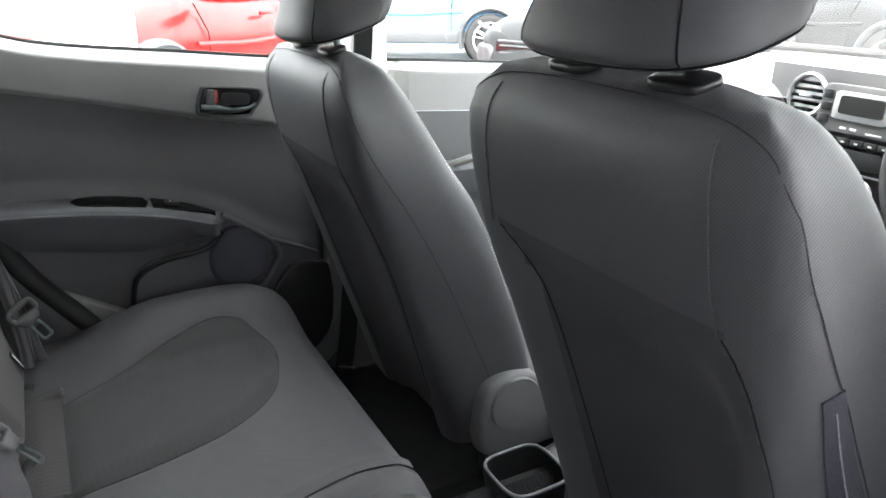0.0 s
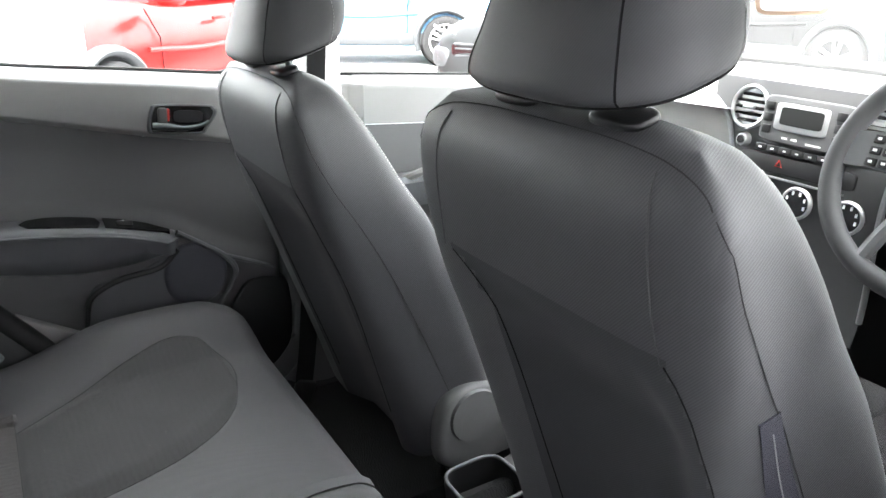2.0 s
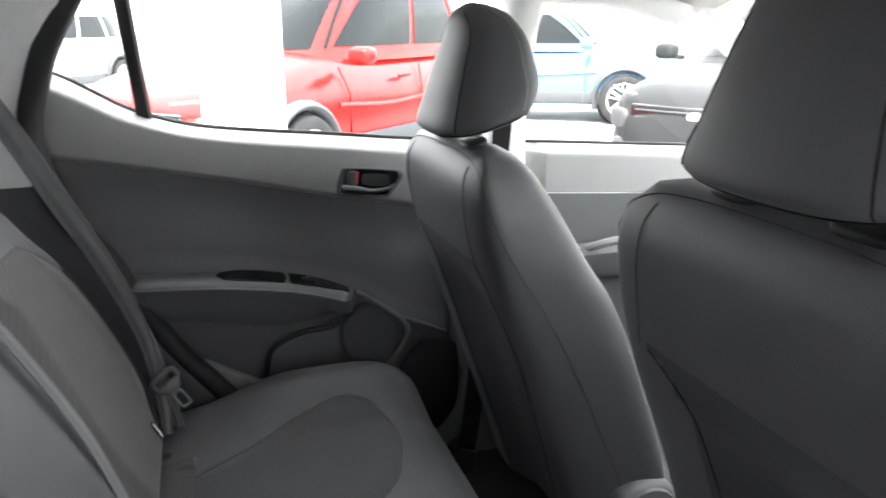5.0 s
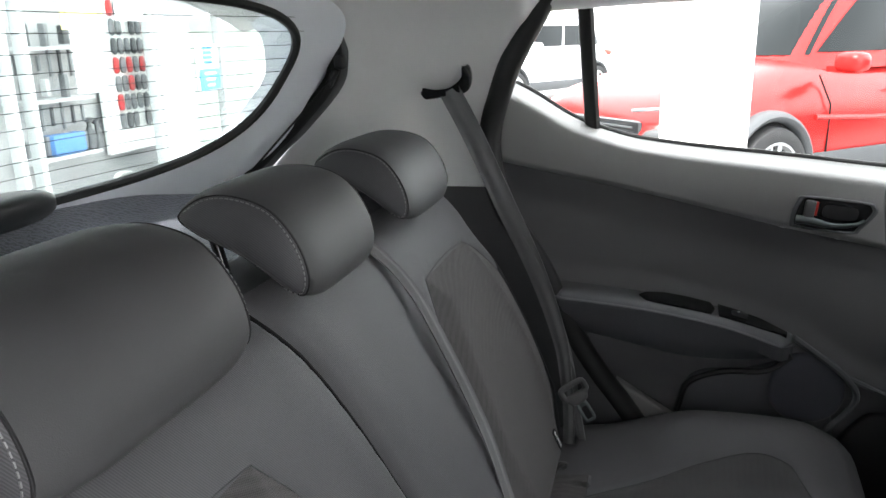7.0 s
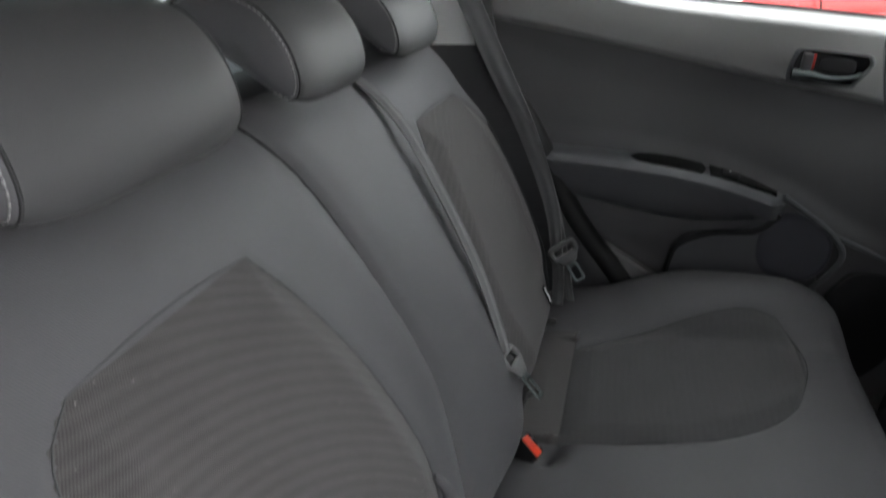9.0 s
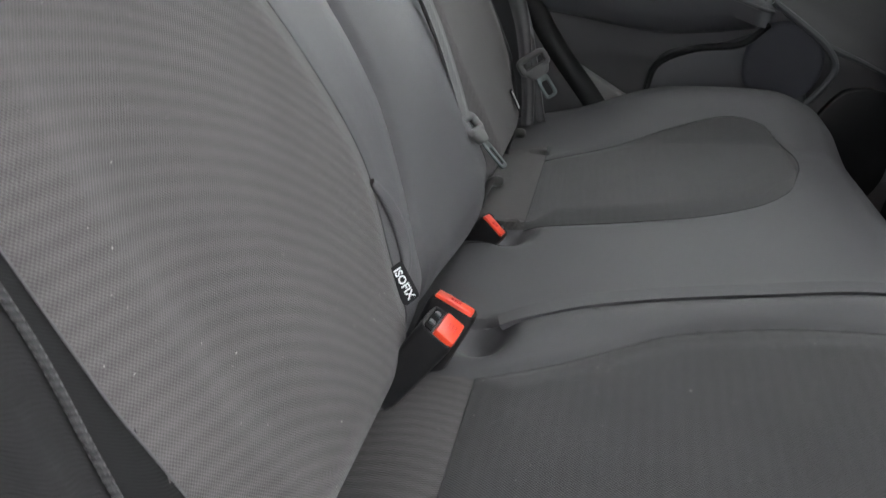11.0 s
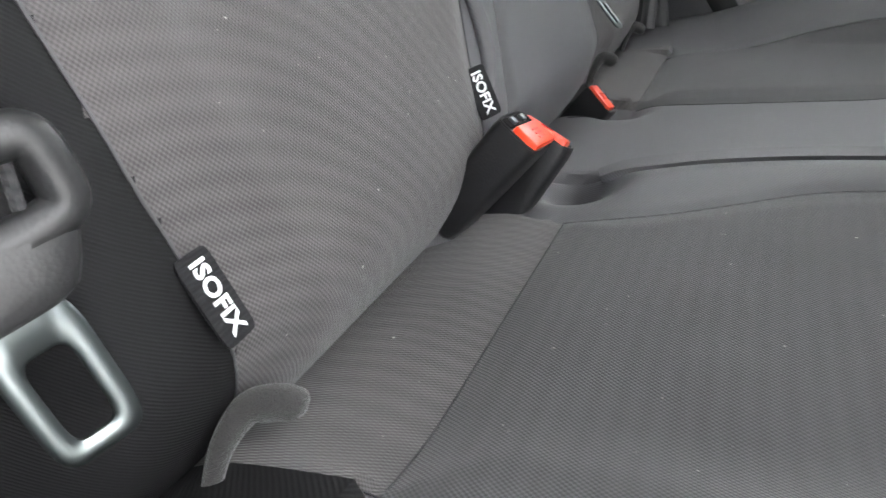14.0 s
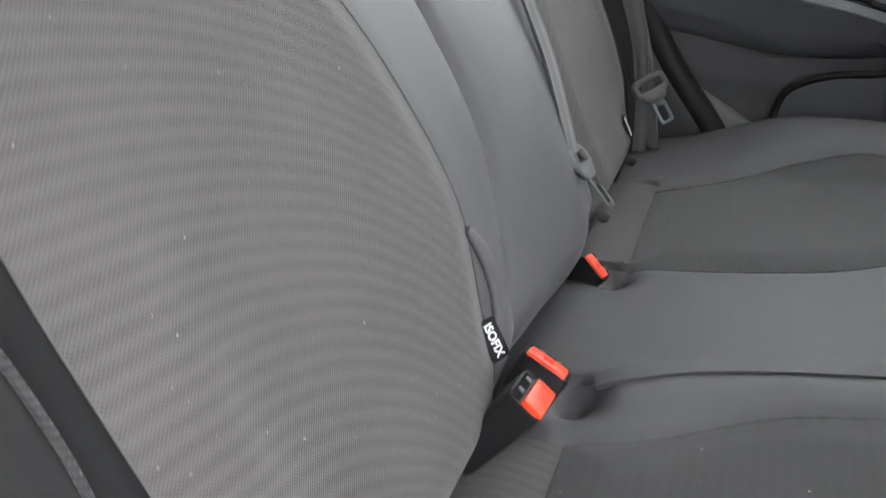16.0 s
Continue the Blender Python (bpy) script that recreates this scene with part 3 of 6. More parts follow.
part("front_lip", tube([Vector(shelf_top(-0.262, y)) + Vector((0, 0, -0.004)) for y in span(-0.57, 0.57, 24)], 0.010, 8, flat=0.8), SHELF_FELT, shelf, "rolled front edge of the shelf")
for side in (1, -1):
    part("pivot_pin", moved(pillow(0.014, 0.010, 0.010), pose(-0.36, side * 0.585, 1.035)), BLACK_PLASTIC, shelf, "black plastic pivot pin")
part("board", joined(grid(shelf_top, span(-0.74, -0.25, 26), span(-0.60, 0.60, 40)), moved(box(0.45, 1.18, 0.02), pose(-0.47, 0, 0.99))), SHELF_FELT, shelf)


# ---- rear door, passenger side ----
def seam_z(x):
    return along(x, (-0.16, 1.098), (0.16, 1.035), (0.38, 0.986), (0.54, 0.956), (0.64, 0.935))


def arm_z(x):
    return along(x, (-0.05, 0.868), (0.0, 0.866), (0.126, 0.857), (0.256, 0.838), (0.395, 0.794), (0.50, 0.726), (0.62, 0.672))


def door_bottom(x):
    """Lowest point of the panel at x, along the sloping rear edge."""
    return along(x, (-0.154, 1.12), (-0.137, 1.04), (-0.058, 0.906), (0.031, 0.734), (0.132, 0.597), (0.22, 0.45), (0.30, 0.36), (0.66, 0.34))


def door_face(x, z):
    """How far out the panel lies at (x, z)."""
    y = 0.668
    d = z - seam_z(x)
    top = belt_line(x)
    if d > 0:
        k = d / max(0.02, top - seam_z(x))
        y += -0.010 * smooth(d / 0.012) - 0.006 * math.sin(math.pi * min(1, k)) + 0.045 * smooth((k - 0.78) / 0.22) ** 2
    else:
        y += 0.010 * bell(d + 0.05, 0.05) + 0.006 * smooth(-d / 0.1)
    a = z - arm_z(x)
    y -= 0.012 * smooth((0.04 - a) / 0.05)
    if z < 0.70:
        y += 0.012 * smooth((0.70 - z) / 0.05)
    y += 0.03 * smooth((0.015 - (x - door_rear(z))) / 0.02)
    y += 0.035 * smooth((x - 0.605) / 0.03)
    return y


def door_strip(low, high, nx=150, nz=40, x0=-0.15, x1=0.645):
    def f(x, v):
        a, b = max(door_bottom(x), low(x)), min(belt_line(x), high(x))
        z = a + (max(b, a + 0.001) - a) * v
        return (x, door_face(x, z), z)
    return grid(f, span(x0, x1, nx), span(0, 1, nz))


rear_door = thing("rear_door", "closed rear passenger door with a two-tone grey plastic panel", "car door", at=(0.2, 0.7, 0.4))
part("upper_panel", door_strip(seam_z, lambda x: 9), DOOR_LIGHT, rear_door, "lighter grey upper panel of the door")
part("lower_panel", door_strip(lambda x: 0, seam_z, nz=90), DOOR_DARK, rear_door, "charcoal lower panel of the door")
part("outer_skin", moved(box(0.80, 0.03, 0.70, 0.01), pose(0.235, 0.765, 0.70)), BODY_WHITE, rear_door)
part("window_strip", tube(curve([(x, 0.712, belt_line(x) + 0.002) for x in span(-0.13, 0.66, 20)], 3), 0.0042, 6), RUBBER, rear_door, "black rubber strip under the window")


# armrest: a ledge that sweeps down towards the front of the door
def arm_section(x):
    top = arm_z(x)
    rise = smooth((x + 0.06) / 0.05) * (1 - smooth((x - 0.37) / 0.04))
    out = 0.062 * rise
    under = along(x, (-0.04, 0.785), (0.05, 0.772), (0.25, 0.742), (0.37, 0.752), (0.42, 0.77))
    y0 = 0.668
    return [(x, y0 + 0.01, top), (x, y0 - 0.35 * out, top + 0.001), (x, y0 - 0.75 * out, top - 0.004), (x, y0 - 0.95 * out, top - 0.011), (x, y0 - out, top - 0.018),
            (x, y0 - 0.93 * out, top - 0.026), (x, y0 - 0.86 * out, top - 0.045), (x, y0 - 0.80 * out, (top + under) / 2 - 0.012), (x, y0 - 0.66 * out, under + 0.006), (x, y0 - 0.30 * out, under - 0.004), (x, y0 + 0.01, under - 0.006)]


part("armrest", loft([arm_section(x) for x in span(-0.055, 0.412, 60)]), DOOR_ARM, rear_door, "charcoal armrest ledge moulded on the door", crease=55)
part("arm_edge", tube([Vector((x, 0.668 - 0.0615 * smooth((x + 0.06) / 0.05) * (1 - smooth((x - 0.37) / 0.04)), arm_z(x) - 0.0165)) for x in span(-0.03, 0.405, 50)], 0.0035, 8), DOOR_ARM, rear_door, "rounded edge along the armrest")
# the pull cup and the switch panel sunk into its top
mid_arm = lambda x, s, dz: Vector((x, 0.642 - s * 0.019, arm_z(x) + dz + 0.0006 - 0.0032 * s))
ring0 = [mid_arm(x, s, 0.0022) for x, s in [(0.128, 0.2), (0.14, 0.95), (0.17, 1.1), (0.21, 1.1), (0.255, 1.05), (0.262, 0.0), (0.255, -1.0), (0.21, -1.1), (0.17, -1.0), (0.14, -0.5)]]
part("pull_cup", loft([ring0, [p + Vector((0, 0, -0.012)) for p in ring0]]), GLOSS_BLACK, rear_door, "black finger cup sunk in the armrest")
ring1 = [mid_arm(x, s, 0.0026) for x, s in [(0.268, 1.0), (0.30, 1.0), (0.345, 0.8), (0.385, 0.3), (0.388, -0.4), (0.345, -0.9), (0.30, -1.0), (0.268, -1.0)]]
switch_panel = part("switch_panel", loft([ring1, [p + Vector((0, 0, -0.006)) for p in ring1]]), GLOSS_BLACK, rear_door, "glossy black window switch panel")
part("window_switch", moved(box(0.028, 0.014, 0.008, 0.002), pose(0.305, 0.644, arm_z(0.305) + 0.004, 0, 8, 0)), BLACK_PLASTIC, switch_panel)
part("switch_mark", moved(box(0.004, 0.003, 0.001), pose(0.303, 0.644, arm_z(0.303) + 0.0088)), WHITE_INK, switch_panel)
# trim band that runs on from the armrest and turns down round the speaker
band = curve([(0.40, 0.650, 0.792), (0.45, 0.649, 0.757), (0.492, 0.648, 0.724), (0.512, 0.648, 0.690), (0.500, 0.649, 0.655), (0.466, 0.650, 0.612), (0.43, 0.652, 0.57)], 8)
part("trim_band", tube(band, 0.006, 8), DOOR_ARM, rear_door, "raised grey band round the speaker")
part("trim_crease", tube(curve([(0.492, 0.650, 0.724), (0.55, 0.650, 0.700), (0.60, 0.652, 0.676)], 8), lambda t: 0.006 * (1 - 0.5 * t), 8), DOOR_ARM, rear_door)
pocket = curve([(0.205, 0.656, 0.58), (0.213, 0.655, 0.640), (0.228, 0.654, 0.685), (0.285, 0.653, 0.712), (0.36, 0.652, 0.722), (0.40, 0.652, 0.755)], 8)
part("pocket_rim", tube(pocket, 0.006, 8), BLACK_PLASTIC, rear_door, "black groove round the door pocket")
part("pocket_face", moved(plate(curve([(0.0, 0.0, 0), (0.0, 0.10, 0), (0.03, 0.135, 0), (0.10, 0.145, 0), (0.18, 0.17, 0), (0.23, 0.15, 0), (0.26, 0.0, 0), (0.15, -0.06, 0)], 6, True), 0.016, 0.008), axes((0.22, 0.668, 0.575), (1, 0, 0), (0, 0, 1))), DOOR_ARM, rear_door)
disc = [(x * 1.0, y) for x, y in oval(0.066, 0.068, 2.2, 36)]
speaker = part("speaker_grille", moved(plate(disc, 0.020, 0.012), axes((0.430, 0.666, 0.693), (1, 0, 0), (0, 0, 1))), SPEAKER_CLOTH, rear_door, "round dark blue-grey speaker grille")
lower_pad = curve([(0.525, 0.640, 0), (0.56, 0.655, 0), (0.60, 0.650, 0), (0.628, 0.630, 0), (0.635, 0.50, 0), (0.60, 0.42, 0), (0.50, 0.42, 0), (0.485, 0.56, 0)], 5, True)
part("kick_pad", moved(plate([(p.x, p.y) for p in lower_pad], 0.010, 0.006), axes((0.0, 0.664, 0.0), (1, 0, 0), (0, 0, 1))), BLACK_PLASTIC, rear_door, "black scuff pad low on the door")

# inside handle
def handle_outline(k):
    return [(x * k, y * k) for x, y in ((p.x, p.y) for p in curve([(-0.060, -0.018, 0), (-0.055, 0.018, 0), (-0.040, 0.027, 0), (0.045, 0.027, 0), (0.060, 0.022, 0), (0.062, 0.010, 0), (0.045, -0.017, 0), (0.032, -0.026, 0), (-0.045, -0.026, 0)], 5, True))]


outer, inner = handle_outline(1.07), handle_outline(0.95)
hz = axes((0.437, 0.655, 1.018), (0.985, 0.0, -0.09), (0.09, 0.0, 0.985))
handle = part("handle_bezel", moved(loft([[(x, y, 0.0) for x, y in outer], [(x, y, 0.007) for x, y in outer], [(x * 0.95, y * 0.95, 0.0085) for x, y in outer], [(x, y, 0.007) for x, y in inner], [(x, y, -0.004) for x, y in inner]], False), hz), DOOR_ARM, rear_door, "dark grey bezel of the inside door handle")
part("handle_well", moved(plate(handle_outline(0.97), 0.0035), hz), GLOSS_BLACK, handle)
part("handle_lever", moved(joined(tube(curve([(-0.055, -0.013, 0.006), (-0.03, -0.012, 0.012), (0.0, -0.016, 0.013), (0.035, -0.010, 0.012), (0.050, -0.002, 0.008)], 6), lambda t: 0.0075 - 0.0045 * smooth(t), 10)), hz), STEEL, handle, "dark chrome door handle lever")
part("lock_knob", moved(box(0.017, 0.030, 0.012, 0.004), hz @ pose(-0.037, 0.008, 0.008)), GRIP_PALE, handle, "grey lock knob")
part("lock_mark", moved(box(0.004, 0.024, 0.009, 0.001), hz @ pose(-0.0265, 0.009, 0.006)), RED_MARK, handle, "red lock mark")
part("handle_pad", moved(plate([(x * 0.028, y * 0.012) for x, y in oval(1, 1, 4, 20)], 0.002, 0.001), hz @ pose(0.012, 0.006, 0.0035)), BLACK_PLASTIC, handle)
# small pale wedge of trim by the wheel arch
wedge = part("arch_trim", moved(plate([(-0.012, 0.010), (0.125, -0.072), (0.118, -0.092), (0.03, -0.092)], 0.02, 0.006), axes((0.105, 0.665, 0.668), (1, 0, 0), (0, 0, 1))), DOOR_LIGHT, rear_door, "grey trim wedge over the wheel arch")
# window: a quarter light, a black dividing bar and the main pane
bar = tube([Vector((0.028, 0.705, 1.155)), Vector((0.020, 0.668, 1.28)), Vector((0.014, 0.610, 1.41))], 0.0145, 8, flat=0.7)
part("window_bar", bar, RUBBER, rear_door, "black dividing bar in the window")
def side_pane(x0, x1):
    def f(u, v):
        x = x0 + (x1 - x0) * u
        z0 = belt_line(x) - 0.01
        z = z0 + (1.43 - z0) * v
        return (x, along(z, (1.05, 0.722), (1.25, 0.685), (1.43, 0.605)), z)
    return grid(f, span(0, 1, 8), span(0, 1, 8))
for a, b in ((-0.15, 0.02), (0.03, 0.70)):
    pane = part("pane", side_pane(a, b), WINDOW, rear_door, "clear side window glass")
    pane.visible_shadow = False


# ---- front doors ----
def front_door(side, label):
    door = thing("front_door", label, "car door", at=(1.2, side * 0.7, 0.4))

    def f(lo, hi):
        def g(x, v):
            a, b = lo(x), hi(x)
            z = a + (b - a) * v
            y = 0.675 + 0.04 * smooth((z - b + 0.02) / 0.02) * (1 if hi is belt_line else 0) + 0.02 * smooth((0.85 - z) / 0.1)
            y += 0.03 * smooth((0.83 - x) / 0.02)
            return (x, side * y, z)
        return grid(g, span(0.79, 1.75, 40), span(0, 1, 24))
    lower = lambda x: belt_line(x) - 0.105
    part("upper_panel", f(lower, belt_line), DOOR_LIGHT, door, "grey upper door panel")
    part("lower_panel", f(lambda x: 0.32, lambda x: lower(x) - 0.002), DOOR_DARK, door, "charcoal lower door panel")
    rest = [[(x, side * 0.68, 0.84), (x, side * 0.63, 0.842), (x, side * 0.615, 0.83), (x, side * 0.618, 0.79), (x, side * 0.64, 0.765), (x, side * 0.68, 0.76)] for x in span(0.86, 1.34, 10)]
    part("armrest", loft(rest), DOOR_ARM, door)
    part("pull_handle", tube(curve([(0.92, side * 0.64, 0.835), (0.97, side * 0.60, 0.862), (1.10, side * 0.598, 0.868), (1.18, side * 0.63, 0.838)], 6), 0.010, 8), DOOR_LIGHT, door, "grey door pull")
    part("outer_skin", moved(box(0.98, 0.02, 0.72, 0.008), pose(1.27, side * 0.765, 0.68)), BODY_WHITE, door)
    part("window_strip", tube(curve([(x, side * 0.722, belt_line(x) + 0.002) for x in span(0.79, 1.62, 12)], 3), 0.0042, 6), RUBBER, door, "black rubber strip under the window")

    def p(u, v):
        x = 0.77 + 0.90 * u
        z0 = belt_line(x) - 0.01
        z1 = min(1.43, max(z0, 1.02 + (1.72 - x) * 0.597))
        z = z0 + (z1 - z0) * v
        return (x, side * along(z, (1.0, 0.724), (1.25, 0.685), (1.43, 0.605)), z)
    pane = part("pane", grid(p, span(0, 1, 10), span(0, 1, 8)), WINDOW, door, "clear side window glass")
    pane.visible_shadow = False
    return door


front_door(1, "closed front passenger door with a grey plastic panel")
front_door(-1, "closed driver's door with a grey plastic panel")


# ---- rear bench ----
LEAN_UP, LEAN_OUT = Vector((-0.418, 0, 0.908)), Vector((0.908, 0, 0.418))
BIGHT = Vector((0.0, 0, 0.645))


def on_back(y, s, h):
    return BIGHT + Vector((0, y, 0)) + LEAN_UP * s + LEAN_OUT * h


def split_y(s):
    return along(s, (-0.10, -0.125), (-0.01, -0.112), (0.069, -0.078), (0.164, -0.052), (0.30, -0.064), (0.40, -0.082), (0.50, -0.108), (0.60, -0.118))


def insert_in(s):
    return along(s, (-0.05, 0.205), (0.03, 0.188), (0.124, 0.158), (0.225, 0.175), (0.332, 0.214), (0.385, 0.245))


def insert_out(s):
    return along(s, (-0.05, 0.470), (0.0, 0.480), (0.03, 0.488), (0.06, 0.498), (0.09, 0.504), (0.13, 0.510), (0.20, 0.512), (0.27, 0.509), (0.30, 0.505), (0.335, 0.496), (0.365, 0.480), (0.385, 0.450))


def in_insert(y, s):
    a = abs(y)
    return s < 0.385 and insert_in(s) < a < insert_out(s)


def insert_gap(y, s):
    """Distance to the nearest edge of the ribbed insert, in metres."""
    a = abs(y)
    if s > 0.385:
        dy = max(0, insert_in(0.385) - a, a - insert_out(0.385))
        return math.hypot(dy, s - 0.385)
    side = min(abs(a - insert_in(s)), abs(a - insert_out(s)))
    inside = insert_in(s) < a < insert_out(s)
    return min(side, 0.385 - s) if inside else side


def back_height(y, s):
    a = abs(y)
    h = 0.0
    h += 0.012 * math.sin(math.pi * min(1, max(0, (s + 0.02) / 0.42)))
    if s < 0.0:
        h -= 17.0 * s * s
    if s > 0.38:
        h -= 2.6 * (s - 0.38) ** 2
    h -= 0.055 * smooth((a - 0.50) / 0.07) ** 2
    h += 0.012 * (1 if in_insert(y, s) else 0) * smooth(insert_gap(y, s) / 0.05)
    h += 0.014 * bell(a - 0.52, 0.05) * smooth((s + 0.02) / 0.1) * (1 - smooth((s - 0.30) / 0.1))
    h -= 0.0018 * bell(insert_gap(y, s), 0.006)
    d = abs(y - split_y(s))
    h -= 0.012 * bell(d, 0.006) + 0.008 * bell(d, 0.03)
    h += 0.020 * bell(y - 0.06, 0.08) * (1 - smooth((s - 0.1) / 0.3))
    return h


bench = thing("rear_bench", "dark charcoal cloth rear bench with ribbed cloth inserts", "car seat", at=(0.1, 0, 0.32))
ys, ss = span(-0.57, 0.57, 228), span(-0.09, 0.50, 118)


def bolster_edge(s):
    return insert_out(s) if s < 0.30 else 0.505 + 0.3 * (s - 0.30)


def snapped(y, s):
    """Draws a point of the cover on to the nearest seam, so that the pieces meet along clean lines."""
    for edge in [bolster_edge(s)] + ([insert_in(s), insert_out(s)] if s < 0.39 else []) + [abs(split_y(s))] * (y < 0):
        if abs(abs(y) - edge) < 0.0026:
            return math.copysign(edge, y)
    return y


V, F = grid(lambda y, s: on_back(snapped(y, s), s, back_height(snapped(y, s), s)), ys, ss)
cell = len(ss)


def trimmed(shape):
    """Drops the vertices that no face uses."""
    V, F = shape
    used = sorted({i for f in F for i in f})
    at = {k: n for n, k in enumerate(used)}
    return [V[k] for k in used], [tuple(at[i] for i in f) for f in F]


def face_uv(f):
    i, j = f[0] // cell, f[0] % cell
    return ys[i] + 0.0025, ss[j] + 0.0025


def in_bolster(y, s):
    return abs(y) > bolster_edge(s) and s < 0.44


bolsters = [[f for f in F if in_bolster(*face_uv(f)) and face_uv(f)[0] * sign > 0] for sign in (1, -1)]
body = [f for f in F if not in_insert(*face_uv(f)) and not in_bolster(*face_uv(f))]
far_in = [f for f in F if in_insert(*face_uv(f)) and face_uv(f)[0] > 0]
near_in = [f for f in F if in_insert(*face_uv(f)) and face_uv(f)[0] < 0]
part_large = [f for f in body if face_uv(f)[0] > split_y(face_uv(f)[1])]
part_small = [f for f in body if face_uv(f)[0] <= split_y(face_uv(f)[1])]


def back_of(y0, y1):
    """Rear board and top of a backrest section."""
    def f(y, t):
        s, h = (0.50 + 0.035 * math.sin(t * math.pi), back_height(y, 0.5) - 0.10 * t) if t < 1 else (0.50 - (t - 1) * 0.6, back_height(y, 0.5) - 0.10)
        return on_back(y, s, h)
    return grid(f, span(y0, y1, 30), span(0, 2, 16))


large_back = part("backrest_large", trimmed((V, part_large)), SEAT_BENCH, bench, "wide section of the split backrest")
small_back = part("backrest_small", trimmed((V, part_small)), SEAT_BENCH, bench, "narrow section of the split backrest")
part("side_bolster", trimmed((V, bolsters[0])), BOLSTER, large_back, "black twill bolster at the outer edge")
part("side_bolster", trimmed((V, bolsters[1])), BOLSTER, small_back, "black twill bolster at the outer edge")
part("back_board", back_of(-0.114, 0.57), SHADED_TWILL, large_back)
part("back_board", back_of(-0.57, -0.116), SHADED_TWILL, small_back)
part("ribbed_insert", trimmed((V, far_in)), INSERT_BACK, large_back, "ribbed grey-brown cloth insert")
part("ribbed_insert", trimmed((V, near_in)), INSERT_BACK, small_back, "ribbed grey-brown cloth insert")
for sign, host in ((1, large_back), (-1, small_back)):
    line = [(sign * insert_in(s), s) for s in span(-0.03, 0.38, 40)] + [(sign * (insert_in(0.385) + (insert_out(0.385) - insert_in(0.385)) * t), 0.385 + 0.006 * math.sin(math.pi * t)) for t in span(0, 1, 14)] + [(sign * insert_out(s), s) for s in span(0.38, -0.03, 40)]
    part("insert_seam", tube([on_back(y, s, back_height(y, s) + 0.0006) for y, s in line], 0.0007, 6), SEAM_GREY, host)
part("split_gap", tube([on_back(split_y(s), s, back_height(split_y(s), s) + 0.0035) for s in span(-0.06, 0.50, 50)], lambda t: 0.0020 + 0.0022 * smooth((t - 0.45) / 0.4), 6), SEAM, large_back)


# loose cover at the foot of the split
fold = [(-0.166, 0.100), (-0.157, 0.082), (-0.153, 0.062), (-0.156, 0.042), (-0.166, 0.026), (-0.180, 0.016)]
part("cover_fold", tube(curve([on_back(y, s, back_height(y, s) + 0.002) for y, s in fold], 6), lambda t: 0.0015 + 0.0085 * math.sin(math.pi * min(1, t * 0.8 + 0.1)), 12, flat=0.6, up=LEAN_OUT), SEAT_BENCH, small_back, "loose fold of the cover beside the split", crease=80)


# cushion
def cushion_top(x, y):
    a = abs(y)
    z = along(x, (-0.09, 0.530), (-0.03, 0.561), (0.0, 0.575), (0.065, 0.585), (0.25, 0.604), (0.40, 0.610), (0.47, 0.602), (0.51, 0.575))
    rise = 0.058 * smooth((a - 0.42) / 0.15) * along(x, (-0.1, 0.25), (0.08, 0.45), (0.25, 1.0), (0.40, 0.9), (0.52, 0.3))
    z += rise
    z -= 0.05 * smooth((a - 0.585) / 0.05)
    return z


def seat_in(x):
    return along(x, (0.062, 0.128), (0.16, 0.132), (0.25, 0.148), (0.327, 0.185), (0.385, 0.250), (0.412, 0.335))


def seat_out(x):
    return along(x, (0.062, 0.388), (0.16, 0.437), (0.254, 0.478), (0.34, 0.500), (0.385, 0.486), (0.412, 0.425))


def near_out(x):
    return along(x, (0.062, 0.484), (0.20, 0.500), (0.33, 0.525), (0.38, 0.515), (0.47, 0.48))


def near_in_y(x):
    """Inner edge of the driver-side insert, which runs on to the front."""
    return along(x, (0.062, 0.200), (0.12, 0.180), (0.226, 0.128), (0.32, 0.108), (0.40, 0.100), (0.52, 0.095))


def seat_zone(x, y):
    # driver's side only: the zone that gets a black cloth for its shade
    if y < 0 and -y > near_out(max(0.062, x)) and x < 0.40:
        return "edge"
    if x < 0.062:
        return "rear" if (0.13 < y < 0.44 or -0.484 < y < -0.20) else ""
    if y > 0 and x < 0.412 and seat_in(x) < y < seat_out(x):
        return "far"
    if y < 0 and near_in_y(x) < -y < near_out(x) and x < 0.47:
        return "near"
    return ""


def fold_y(x):
    """The fold between the two cushion halves."""
    return along(x, (0.0, -0.112), (0.064, -0.106), (0.15, -0.075), (0.30, -0.045), (0.43, -0.022), (0.55, -0.02))


def seam_gap(x, y):
    d = [9.0]
    if y > 0 and 0.055 < x < 0.41:
        xx = max(0.062, min(0.412, x))
        d += [abs(y - seat_in(xx)), abs(y - seat_out(xx))]
        if seat_in(xx) < y < seat_out(xx):
            d.append(abs(x - 0.412))
    if y < 0 and x > 0.055:
        d.append(abs(-y - near_in_y(x)))
        if x < 0.39:
            d.append(abs(-y - near_out(x)))
    if (0.145 < y < 0.42) or (-0.48 < y < -0.20):
        d.append(abs(x - 0.062))
    return min(d)


